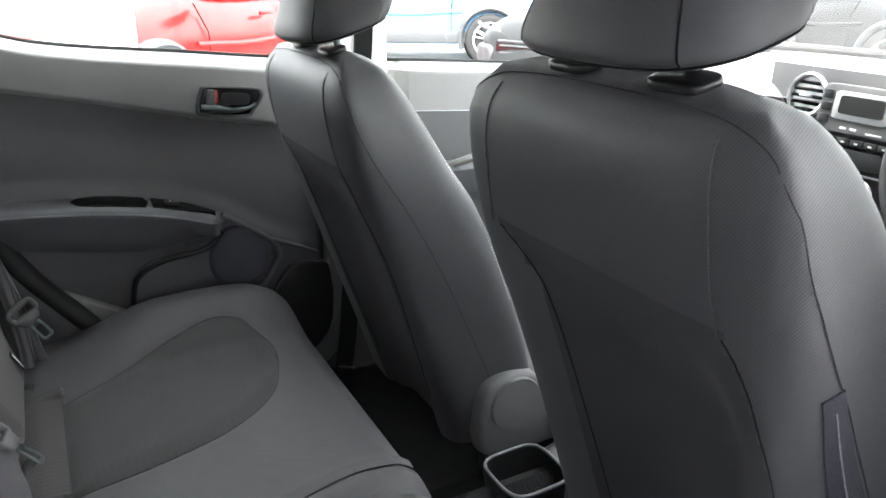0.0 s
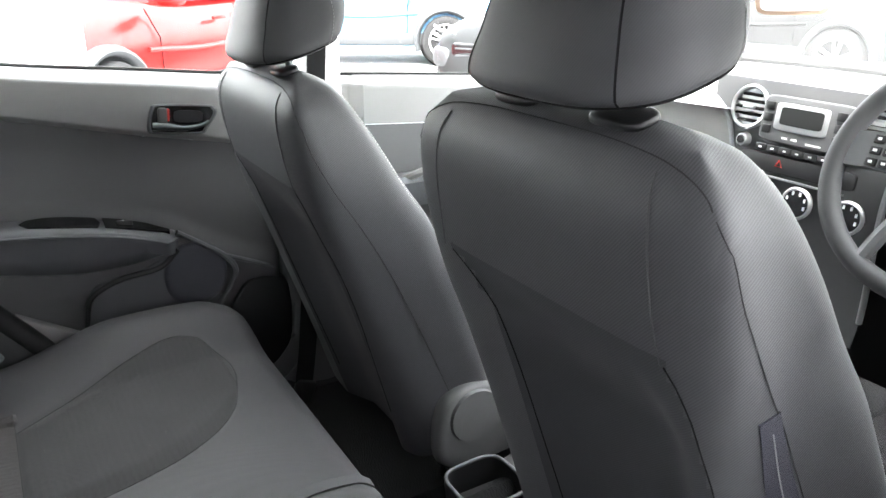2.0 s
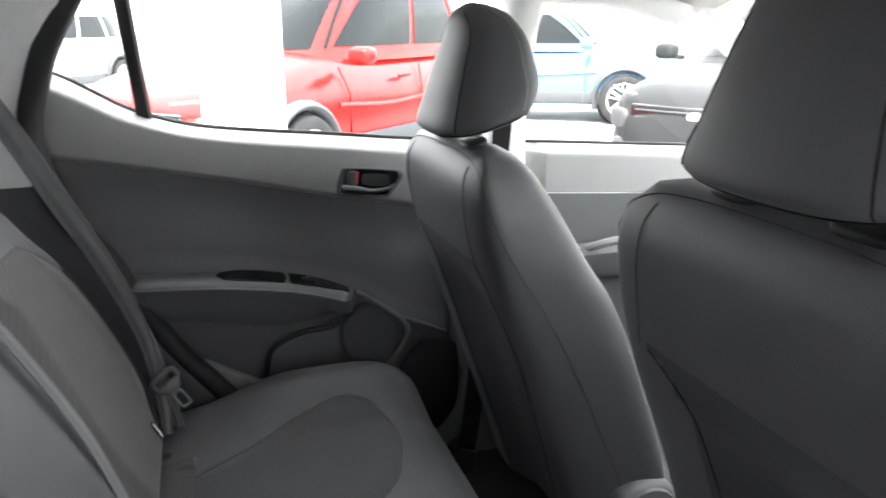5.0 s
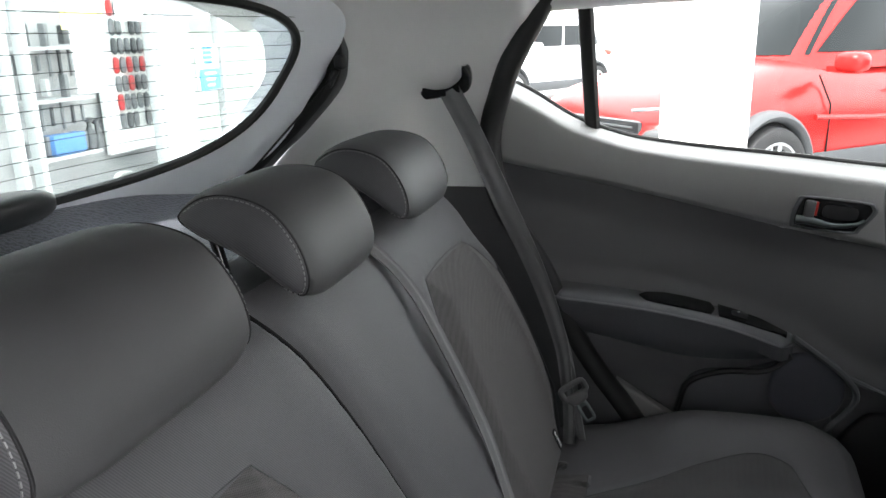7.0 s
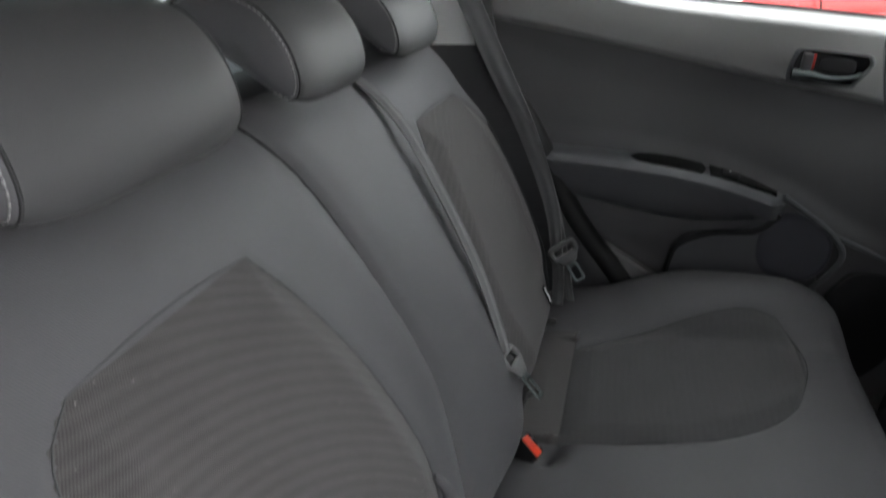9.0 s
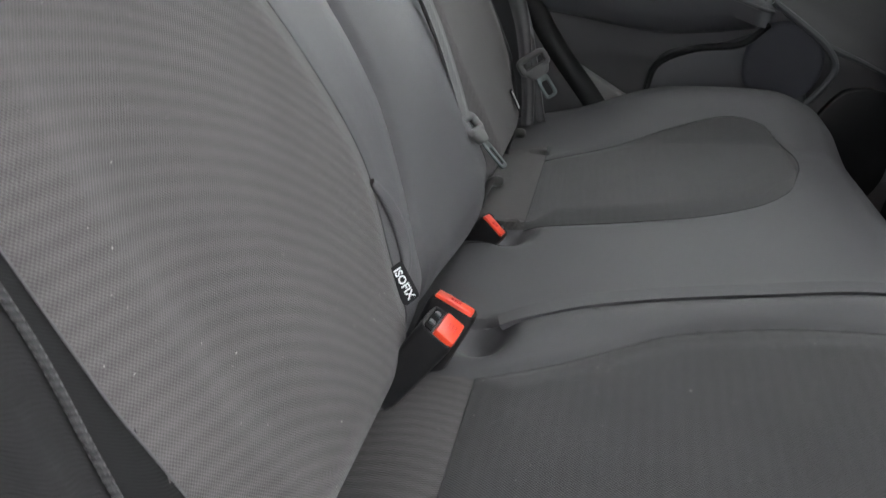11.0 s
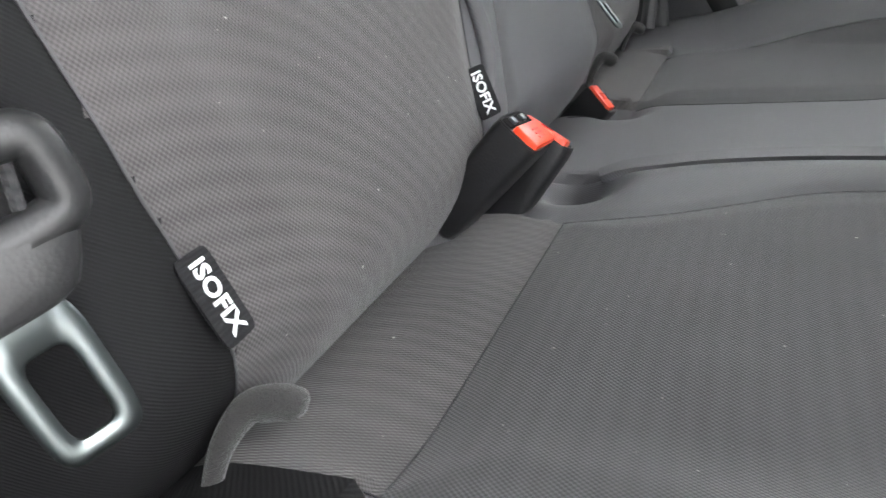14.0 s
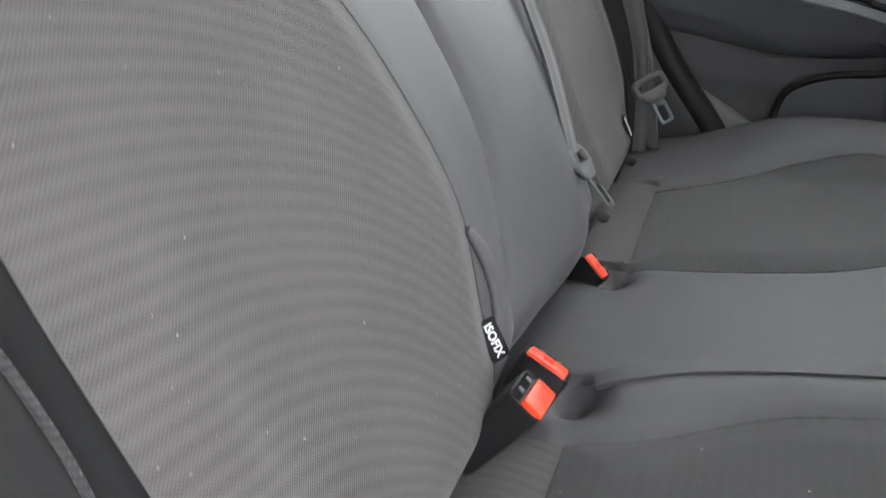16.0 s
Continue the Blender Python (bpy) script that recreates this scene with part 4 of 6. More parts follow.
def cushion_point(u, y):
    """u runs from the back of the cushion over the front edge and down."""
    a = abs(y)
    if u <= 0.50:
        x, z = u, cushion_top(u, y)
        z -= 0.0025 * bell(seam_gap(x, y), 0.006)
        z += 0.006 * smooth(seam_gap(x, y) / 0.04) * (1 if seat_zone(x, y) else 0)
        z -= 0.010 * bell(y - fold_y(x), 0.005) * smooth(x / 0.05)
        z += 0.010 * bell(y - fold_y(x) + 0.035, 0.03) * smooth(x / 0.1)
        z -= 0.030 * bell(x - 0.058, 0.022) * bell(y + 0.140, 0.020)
        z -= 0.022 * bell(x - 0.050, 0.020) * bell(y - 0.105, 0.022)
        return (x, y, z)
    t = (u - 0.50) / 0.30
    return (0.50 + 0.022 * math.sin(min(1, t * 3) * math.pi / 2) - 0.05 * smooth((t - 0.3) / 0.7), y, cushion_top(0.50, y) - 0.30 * t + 0.03 * t * (1 - t))


us, cy = span(-0.09, 0.50, 136) + span(0.50, 0.80, 24)[1:], span(-0.635, 0.635, 254)
V, F = grid(cushion_point, us, cy)
cell2 = len(cy)


def zone_of(f):
    return seat_zone(us[f[0] // cell2] + 0.002, cy[f[0] % cell2] + 0.0025) if us[f[0] // cell2] < 0.5 else ""


zones = {}
for f in F:
    zones.setdefault(zone_of(f), []).append(f)
cushion = part("cushion", trimmed((V, zones[""])), SEAT_BENCH, bench, "dark twill seat cushion of the bench")
part("ribbed_insert", trimmed((V, zones["far"])), INSERT_SEAT, cushion, "ribbed grey cloth insert")
part("ribbed_insert", trimmed((V, zones["near"])), INSERT_SEAT, cushion, "ribbed grey cloth insert")
# black cloth paints the shade on this edge; the passenger edge keeps bench twill
part("shaded_edge", trimmed((V, zones["edge"])), BOLSTER, cushion, "driver-side cushion edge, in black twill to paint its shade")
for test in (lambda f: cy[f[0] % cell2] > 0, lambda f: cy[f[0] % cell2] < 0):
    part("rear_strip", trimmed((V, [f for f in zones["rear"] if test(f)])), INSERT_BACK, cushion, "ribbed cloth strip along the back of the cushion")


def cushion_line(points, r=0.0005, name="cushion_seam", mat=SEAM_RIM):
    part(name, tube([Vector(cushion_point(x, y)) + Vector((0, 0, 0.0003)) for x, y in points], r, 6), mat, cushion)


cushion_line([(0.062, seat_in(0.062))] + [(x, seat_in(x)) for x in span(0.07, 0.41, 30)] + [(0.412 + 0.005 * math.sin(math.pi * t), seat_in(0.412) + (seat_out(0.412) - seat_in(0.412)) * t) for t in span(0, 1, 10)] + [(x, seat_out(x)) for x in span(0.41, 0.062, 30)], 0.0009)
cushion_line([(x, -near_in_y(x)) for x in span(0.062, 0.498, 50)], mat=SEAM_GREY)
cushion_line([(x, -near_out(x)) for x in span(-0.03, 0.38, 34)])
cushion_line([(0.062, y) for y in span(0.14, 0.42, 20)])
cushion_line([(0.062, y) for y in span(-0.484, -0.20, 20)])
cushion_line([(x, 0.084) for x in span(0.0, 0.062, 5)])
cushion_line([(x, fold_y(x)) for x in span(0.05, 0.498, 50)], 0.0014, "fold_gap")
part("fold_flap", ribbon([Vector(cushion_point(x, fold_y(x) - 0.010)) + Vector((0, 0, 0.004)) for x in span(0.07, 0.498, 40)], (0, 1, 0.1), 0.018, 0.006), SEAT_BENCH, cushion)


# headrests of the bench: comma-shaped rolls with stitched side panels
def bench_headrest(y0, half, host, lift=0.0, ahead=0.0):
    """A comma in section: it arches over the top of the backrest and hangs down in front of it."""
    outline = [(0.597, -0.054), (0.603, -0.022), (0.592, 0.010), (0.565, 0.040), (0.527, 0.051), (0.493, 0.047), (0.478, 0.034), (0.489, 0.020), (0.512, 0.007), (0.538, -0.010), (0.559, -0.030), (0.577, -0.046)]
    section = [(p.x, p.y) for p in curve([(*q, 0) for q in outline], 5, True)]
    rows = []
    n = 30
    for i in range(n + 1):
        t = -1 + 2 * i / n
        k = 1.0 + 0.13 * (1 - abs(t) ** 5)
        rows.append([on_back(y0 + half * t, lift + 0.545 + (s - 0.545) * k, ahead + 0.012 + (h - 0.012) * k) for s, h in section])
    main = part("headrest", loft(rows), LEATHERETTE, host, "black leatherette headrest with pale stitching", crease=70)
    for e in (-1, 1):
        ring = rows[0] if e < 0 else rows[-1]
        mid = on_back(y0 + e * half, lift + 0.545, ahead + 0.012)
        panel = [[mid + (p - mid) * k + Vector((0, e * b, 0)) for p in ring] for k, b in ((0.985, 0.001), (0.93, 0.005), (0.80, 0.009), (0.5, 0.012), (0.02, 0.013))]
        part("side_panel", loft(panel, True), SEAT_BENCH, main, "twill cloth side panel")
        line = [mid + (p - mid) * 0.945 + Vector((0, e * 0.0058, 0)) for p in ring]
        part("stitching", stitches(line[2:36], (0, e, 0), 0.0055, 0.0036, 0.0005), THREAD, main, "pale grey stitching")
        part("piping", tube([mid + (p - mid) * 0.992 + Vector((0, e * 0.002, 0)) for p in ring], 0.0008, 6, True), SEAM_RIM, main)
    for dy in (-0.055, 0.055):
        part("post", tube([on_back(y0 + dy, 0.515, -0.060), on_back(y0 + dy, 0.585, -0.046)], 0.006, 10), GLOSS_BLACK, main, "dark headrest post")
    return main


bench_headrest(-0.352, 0.106, small_back, 0.0, 0.016)
bench_headrest(-0.024, 0.084, large_back)
bench_headrest(0.326, 0.098, large_back, 0.0, -0.014)

# ISOFIX tags and the felt guides under them
DOWN = -LEAN_UP
for y, host in ((-0.484, small_back), (-0.196, small_back), (0.186, large_back), (0.412, large_back)):
    m = axes(on_back(y, 0.013 if y < -0.3 else 0.018, max(back_height(y - 0.006, 0.018), back_height(y + 0.006, 0.012)) + 0.0035), DOWN + Vector((0.10 if y < -0.3 else 0.02, 0.05 if y < -0.3 else 0.0, 0)), (0.65, 0.76, 0) if -0.3 < y < 0 else (0, 1, 0))
    if y < 0 or y > 0.3:
        tag = part("isofix_tag", moved(plate([(x * 0.0172, v * 0.0084) for x, v in oval(1, 1, 9, 24)], 0.0012), m), LABEL_BLACK, host, "small black woven tag")
        words("ISOFIX", 0.0104, m @ pose(0, 0, 0.0016), WHITE_INK, "lettering", tag, 0.0002, 0.0285)
    pad = curve([Vector((q[0], y + q[1], q[2])) for q in ((0.002, -0.016, 0.588), (0.006, -0.011, 0.606), (0.011, -0.002, 0.617), (0.016, 0.005, 0.617), (0.021, 0.011, 0.614), (0.024, 0.015, 0.609))], 6)
    part("isofix_guide", tube(pad, lambda t: (0.0042 + 0.0034 * smooth(t * 1.6)) * max(0.15, 1 - max(0, (t - 0.82) / 0.18) ** 2) ** 0.5, 12, flat=0.7, up=(0.4, 0.1, 0.9)), FELT, host, "grey felt flap of the child seat anchor", crease=80)



# ---- front seats ----
BACK_UP, BACK_OUT = Vector((-0.300, 0, 0.954)), Vector((0.954, 0, 0.300))


def front_seat(y0, label, outer, dx, dz):
    seat = thing("car_seat", label, "car seat", "front seats", at=(0.95, y0, 0.35))
    hinge = Vector((0.800 + dx, y0, 0.500 + dz))

    def at(y, s, h):
        return hinge + Vector((0, y, 0)) + BACK_UP * s + BACK_OUT * h

    def half_rear(s):
        return along(s, (0, 0.214), (0.15, 0.204), (0.3, 0.1955), (0.42, 0.203), (0.5, 0.215), (0.58, 0.2218), (0.64, 0.218), (0.68, 0.207), (0.705, 0.1735))

    def half_front(s):
        return along(s, (0, 0.248), (0.15, 0.2546), (0.3, 0.249), (0.42, 0.23), (0.5, 0.216), (0.58, 0.202), (0.64, 0.185), (0.68, 0.1556), (0.705, 0.1165))

    def rear_h(s):
        return along(s, (0, -0.0835), (0.15, -0.087), (0.3, -0.092), (0.42, -0.094), (0.5, -0.0955), (0.58, -0.0905), (0.64, -0.082), (0.68, -0.068), (0.705, -0.04))

    def front_h(s):
        return along(s, (0, 0.108), (0.15, 0.119), (0.3, 0.1156), (0.42, 0.105), (0.5, 0.083), (0.58, 0.064), (0.64, 0.0466), (0.68, 0.032), (0.705, 0.001))

    def ring(s, grow=0.0, n=96):
        a, b = rear_h(s), front_h(s)
        out = []
        for c, v in oval(1, 1, 5.2, n):
            t = (v + 1) / 2
            w = half_rear(s) + (half_front(s) - half_rear(s)) * t
            out.append((c * (w + grow), a + (b - a) * t + (grow if v > 0 else -grow)))
        return out
    def panel_edge(e, s):
        """Half width of the recessed back panel on each side."""
        if e < 0:
            return along(s, (0.0, 0.165), (0.20, 0.178), (0.394, 0.185), (0.498, 0.180), (0.537, 0.169), (0.5565, 0.1565))
        return along(s, (0.0, 0.040), (0.27, 0.045), (0.338, 0.049), (0.439, 0.057), (0.506, 0.070), (0.539, 0.109), (0.556, 0.145))

    def dent_at(y, s):
        """The hollow between the side bolsters, low on the back."""
        return 0.026 * smooth((0.565 - s) / 0.12) * smooth((y + panel_edge(-1, s)) / 0.06) * smooth((panel_edge(1, s) - y + 0.005) / 0.045)
    rows = span(0.0, 0.62, 62) + [0.64, 0.655, 0.668, 0.680, 0.690, 0.698, 0.705]
    rings = []
    for s in rows:
        r = ring(s)
        dent = []
        for y, h in r:
            k = smooth((-h - 0.03) / 0.03)
            h += k * dent_at(y, s)
            dent.append(at(y, s + 0.002 * (1 - (y / 0.2) ** 2) * smooth((s - 0.55) / 0.1), h))
        rings.append(dent)
    V, F = loft(rings)
    ring_n = len(rings[0])

    flat_rings = [ring(s) for s in rows]

    def low_panel(f):
        if len(f) > 4:
            return False
        s, (y, h) = rows[f[0] // ring_n], flat_rings[f[0] // ring_n][f[0] % ring_n]
        return h < -0.03 and s < 0.552 and -panel_edge(-1, s) < y < panel_edge(1, s)
    back = part("backrest", trimmed((V, [f for f in F if not low_panel(f)])), SEAT, seat, "charcoal twill backrest cover", crease=60)
    # same twill as the cover, its colour lowered for the shade in the hollow
    part("lower_back_panel", trimmed((V, [f for f in F if low_panel(f)])), SHADED_TWILL, back, "recessed cloth panel low on the back, toned for shade")
    def skin_h(y, s):
        """Depth of the cover's rear side at (y, s)."""
        t = 0.0
        for _ in range(8):
            w = half_rear(s) + (half_front(s) - half_rear(s)) * t
            t = (1 - (1 - min(0.995, abs(y) / w) ** 5.2) ** (1 / 5.2)) / 2
        return rear_h(s) + (front_h(s) - rear_h(s)) * t
    def dent_h(y, s):
        h = skin_h(y, s)
        return h + smooth((-h - 0.03) / 0.03) * dent_at(y, s)

    def rear_line(points, r, mat, name):
        part(name, tube([at(y, s + 0.002 * (1 - (y / 0.2) ** 2) * smooth((s - 0.55) / 0.1), h) for y, s, h in points], r, 6), mat, back)
    for e in (-1, 1):
        rear_line([(e * along(s, (0.545, 0.157), (0.598, 0.150), (0.642, 0.1475), (0.677, 0.143), (0.695, 0.137)), s, skin_h(along(s, (0.545, 0.157), (0.598, 0.150), (0.642, 0.1475), (0.677, 0.143), (0.695, 0.137)), s) - 0.0005) for s in span(0.553, 0.695, 24)], 0.0008, SEAM_GREY, "back_seam")
        kink = [(e * panel_edge(e, s), s, dent_h(e * panel_edge(e, s), s) - 0.0004) for s in span(0.10, 0.553, 30)]
        rear_line(kink, 0.0007, SEAM, "panel_seam")
        edge = [at(e * half_front(s) * 0.915, s, front_h(s) * 0.80 + 0.0005) for s in span(0.25, 0.665, 40)]
        part("side_stitching", stitches(edge, (0.5, e, 0.2), 0.006, 0.004, 0.0007), PALE_THREAD, back, "pale stitching along the side")

    def skin_y(s, h):
        """Half width of the cover at height s and depth h."""
        t = (h - rear_h(s)) / (front_h(s) - rear_h(s))
        w = half_rear(s) + (half_front(s) - half_rear(s)) * t
        return w * (1 - abs(2 * t - 1) ** 5.2) ** (1 / 5.2)

    def rim_h(s):
        return along(s, (0.10, 0.020), (0.30, 0.002), (0.40, -0.012), (0.478, -0.029), (0.535, -0.0455), (0.573, -0.0545), (0.621, -0.0605), (0.664, -0.058))
    rim = [(skin_y(s, rim_h(s)) + 0.0010 + 0.0012 * smooth((s - 0.58) / 0.06), s, rim_h(s) - 0.0012 * smooth((s - 0.58) / 0.06)) for s in span(0.12, 0.655, 50)]
    rim += [(p.x + 0.0006, p.y + 0.0010, p.z - 0.0016) for p in curve([rim[-1], (0.1905, 0.6755, -0.0555), (0.1837, 0.685, -0.0525), (0.170, 0.692, -0.0485), (0.1515, 0.698, -0.0455), (0.127, 0.702, -0.043), (0.077, 0.7046, -0.0405), (0.0, 0.7052, -0.040)], 6)[1:]]
    rim = rim + [(-y, s, h) for y, s, h in rim[-2::-1]]
    rear_line(rim, 0.0006, SEAM_RIM, "rim_seam")
    # side flap with its zip, on the outer rear edge
    e = outer
    def on_skin(s, h, lift):
        return at(e * (skin_y(s, h) + lift), s, h - 0.4 * lift)
    def flap_h(s, k):
        return along(s, (0.14, -0.028), (0.386, -0.044), (0.508, -0.056)) * (1 - k) + along(s, (0.14, 0.012), (0.363, -0.010), (0.5, -0.034)) * k
    flap = [[on_skin(s, flap_h(s, k / 6), 0.0018) for k in range(7)] + [on_skin(s, flap_h(s, k / 6), -0.001) for k in range(6, -1, -1)] for s in span(0.14, 0.505, 24)]
    strip = part("airbag_flap", loft(flap), LABEL_BLUE, back, "navy cloth flap over the side seam")
    part("zip", tube([on_skin(s, flap_h(s, 0.5), 0.0022) for s in span(0.14, 0.488, 24)], 0.0006, 6), THREAD, strip)
    # headrest
    def head(y, s, h):
        return at(y, s, h)
    def head_w(t):
        return along(t, (0.0, 0.116), (0.025, 0.126), (0.06, 0.128), (0.30, 0.114), (0.55, 0.101), (0.80, 0.082), (0.94, 0.043), (1.0, 0.015))

    def head_d(t):
        d0 = along(t, (0.0, -0.048), (0.06, -0.062), (0.3, -0.040), (0.55, -0.009), (0.8, 0.024), (0.94, 0.036), (1.0, 0.056))
        d1 = along(t, (0.0, 0.080), (0.06, 0.103), (0.3, 0.127), (0.55, 0.126), (0.8, 0.111), (0.94, 0.088), (1.0, 0.068))
        return d0, d1

    def head_at(c, t, front=False):
        """A point of the headrest's skin: c across (-1 to 1), t up."""
        d0, d1 = head_d(t)
        v = (1 - abs(c) ** 2.75) ** (1 / 2.75)
        return head(c * head_w(t), 0.728 + 0.174 * t, (d0 + d1) / 2 + (v if front else -v) * (d1 - d0) / 2)
    rows = []
    for t in [0.0, 0.012, 0.03, 0.06] + span(0.10, 0.90, 24) + [0.92, 0.94, 0.955, 0.97, 0.985, 1.0]:
        d0, d1 = head_d(t)
        rows.append([head(c * head_w(t), 0.728 + 0.174 * t, (d0 + d1) / 2 + v * (d1 - d0) / 2) for c, v in oval(1, 1, 2.75, 56)])
    rest = part("headrest", loft(rows), HEAD_TWILL, seat, "black twill-faced headrest", crease=70)
    for e in (-1, 1):
        line = [head_at(e * 0.96, t, True) for t in span(0.04, 0.93, 30)]
        part("headrest_stitching", stitches(line, (0.6, e, 0), 0.0055, 0.0036, 0.0005), THREAD, rest, "pale stitching")
        part("headrest_seam", tube([head_at(e * 0.756, t) for t in span(0.03, 0.95, 24)], 0.0011, 6), SEAM, rest)
        part("post", tube([head(e * 0.066, 0.66, -0.012), head(e * 0.066, 0.740, 0.004)], 0.006, 10), STEEL, rest, "steel headrest post")
        part("post_guide", moved(pillow(0.030, 0.018, 0.006, 3.5), axes(head(e * 0.066, 0.709, -0.012), (0, 1, 0), (-1, 0, -0.3))), BLACK_PLASTIC, rest, "black plastic post guide")
    part("base_piping", tube([head(c * head_w(0.03) * 0.995, 0.728 + 0.174 * 0.03, sum(head_d(0.03)) / 2 + v * (head_d(0.03)[1] - head_d(0.03)[0]) / 2 * 0.995) for c, v in oval(1, 1, 2.75, 56)], 0.0016, 6, True), SEAM, rest)
    # cushion and base
    rows = []
    for i in range(17):
        t = i / 16
        x = 0.80 + dx + 0.50 * t
        hw = 0.235 + 0.015 * math.sin(math.pi * t)
        lo, hi = 0.40, 0.535 + 0.035 * t - 0.06 * smooth((t - 0.85) / 0.15)
        rows.append([Vector((x, y0 + c * hw, (lo + hi) / 2 + v * (hi - lo) / 2 + (0.025 * abs(c) ** 3 if v > 0 else 0))) for c, v in oval(1, 1, 4, 32)])
    part("cushion", loft(rows), SEAT, seat)
    for e in (-1, 1):
        cover = part("hinge_cover", moved(plate(curve([(-0.075, -0.085, 0), (-0.085, 0.0, 0), (-0.06, 0.065, 0), (0.0, 0.085, 0), (0.055, 0.065, 0), (0.09, 0.0, 0), (0.15, -0.06, 0), (0.14, -0.10, 0), (0.0, -0.11, 0)], 5, True), 0.030, 0.018, 4), (axes((0.822 + dx, y0 + e * 0.225, 0.530), (1, 0, 0), (0, 0, 1)) if e < 0 else axes((0.822 + dx, y0 + 0.225, 0.530), (-1, 0, 0), (0, 0, 1)) @ Matrix.Diagonal((-1, 1, 1, 1))) @ Matrix.Diagonal((0.86, 0.88, 1, 1))), DOOR_DARK, seat, "dark plastic cover of the backrest hinge")
        part("hinge_cap", moved(lathe([(0.0, 0.0), (0.052, 0.0), (0.050, 0.006), (0.0, 0.007)], 28), axes((0.822 + dx, y0 + e * 0.255, 0.545), (1, 0, 0), (0, 0, 1)) if e < 0 else axes((0.822 + dx, y0 + 0.255, 0.545), (-1, 0, 0), (0, 0, 1))), DOOR_DARK, cover)
        part("slide_rail", moved(box(0.55, 0.035, 0.05, 0.005), pose(1.02, y0 + e * 0.19, 0.375)), BLACK_PLASTIC, seat)
    part("under_frame", moved(box(0.08, 0.36, 0.05, 0.02), pose(0.80, y0, 0.42)), BLACK_PLASTIC, seat)
    return seat


front_seat(-0.3573, "dark charcoal cloth driver's seat with a black headrest", -1, -0.0296, 0.0168)
front_seat(0.3583, "dark charcoal cloth front passenger seat with a black headrest", 1, -0.0526, -0.026)


# ---- seat belts and buckles ----
def tongue(host, m, scale=1.0, grip=None):
    """Belt tongue: a slotted handle, toned for shade by default, with a steel latch plate. Local x across the belt, y
    towards the tip.
    """
    k = Matrix.Diagonal((scale, scale, scale, 1))
    grip = grip or GRIP_SHADED
    loop = [Vector((x, y - 0.007, 0)) for x, y in oval(0.0265, 0.0125, 5, 40)]
    g = part("tongue", moved(tube(loop, 0.0066, 10, True, flat=0.95), m @ k), grip, host, "plastic belt tongue")
    body = [[(x * w, 0.004 + 0.020 * t, z * w) for x, z in oval(0.028 - 0.010 * t, 0.0062, 3, 24)] for t, w in ((0, 0.9), (0.1, 1), (0.6, 1), (0.9, 0.95), (1, 0.75))]
    part("tongue_body", moved(loft(body), m @ k), grip, g)
    outer, inner = oval(0.0135, 0.0240, 5, 48), oval(0.0066, 0.0145, 5, 48)
    rings = []
    for grow, z in ((-0.0010, -0.0016), (0, -0.0008), (0, 0.0008), (-0.0010, 0.0016)):
        rings.append([(x * (1 + grow / 0.0135), y * (1 + grow / 0.024) + 0.046 - (0.016 if y < -0.0235 else 0), z) for x, y in outer])
    for grow, z in ((0.0010, 0.0016), (0, 0.0008), (0, -0.0008), (0.0010, -0.0016)):
        rings.append([(x * (1 + grow / 0.0066), y * (1 + grow / 0.0145) + 0.049, z) for x, y in inner])
    part("latch_plate", moved(loft(rings, False, True), m @ k), STEEL, g, "bright steel latch plate", crease=50)
    return g


def strands(path, across, width, thick, mat, host, name="webbing", fold=0.0):
    w = part(name, ribbon(path, across, width, thick, fold), mat, host, "dark grey woven belt webbing", crease=60)
    return w


# outer belt, passenger side
belt = thing("seat_belt", "dark grey rear seat belt hanging from the pillar guide", "seat belt", "rear seat belts", at=(0.0, 0.58, 0.6))
path = curve([(-0.218, 0.600, 1.232), (-0.175, 0.602, 1.15), (-0.118, 0.600, 1.03), (-0.055, 0.596, 0.90), (-0.008, 0.575, 0.78), (0.008, 0.552, 0.705), (0.016, 0.535, 0.650), (0.018, 0.520, 0.60)], 8)
n = len(path)
strands(path, [Vector((0.94, -0.05 - 0.3 * i / n, 0.33)) for i in range(n)], [0.040 - 0.017 * smooth((i / n - 0.25) / 0.5) for i in range(n)], 0.0022, WEBBING, belt, fold=0.0022)
path2 = curve([(-0.02, 0.590, 0.80), (0.010, 0.568, 0.73), (0.026, 0.548, 0.66), (0.040, 0.540, 0.59)], 8)
strands(path2, (0.75, -0.55, 0.3), 0.024, 0.0022, WEBBING, belt, fold=0.0022)
strands(curve([(-0.085, 0.602, 0.965), (-0.040, 0.600, 0.88), (0.002, 0.582, 0.775), (0.022, 0.560, 0.70)], 8), (0.55, -0.75, 0.2), 0.018, 0.0022, WEBBING, belt, fold=0.0015)
crescent = [(0.044, 0.030), (0.040, 0.012), (0.028, 0.0), (0.008, -0.008), (-0.018, -0.008), (-0.040, -0.002), (-0.046, -0.008), (-0.040, -0.018), (-0.028, -0.020), (0.030, -0.018), (0.046, -0.008), (0.052, 0.012), (0.050, 0.028)]
guide_m = axes((-0.228, 0.612, 1.240), (0.97, 0.0, 0.12), (-0.12, -0.15, 0.97))
part("pillar_guide", moved(plate(curve([(*q, 0) for q in crescent], 3, True), 0.014, 0.005), guide_m), GLOSS_BLACK, belt, "black crescent belt guide on the pillar")
tongue(belt, axes((0.026, 0.532, 0.698), (0.79, 0.37, 0.48), (0.54, -0.07, -0.77)), 0.85, GRIP_PALE)

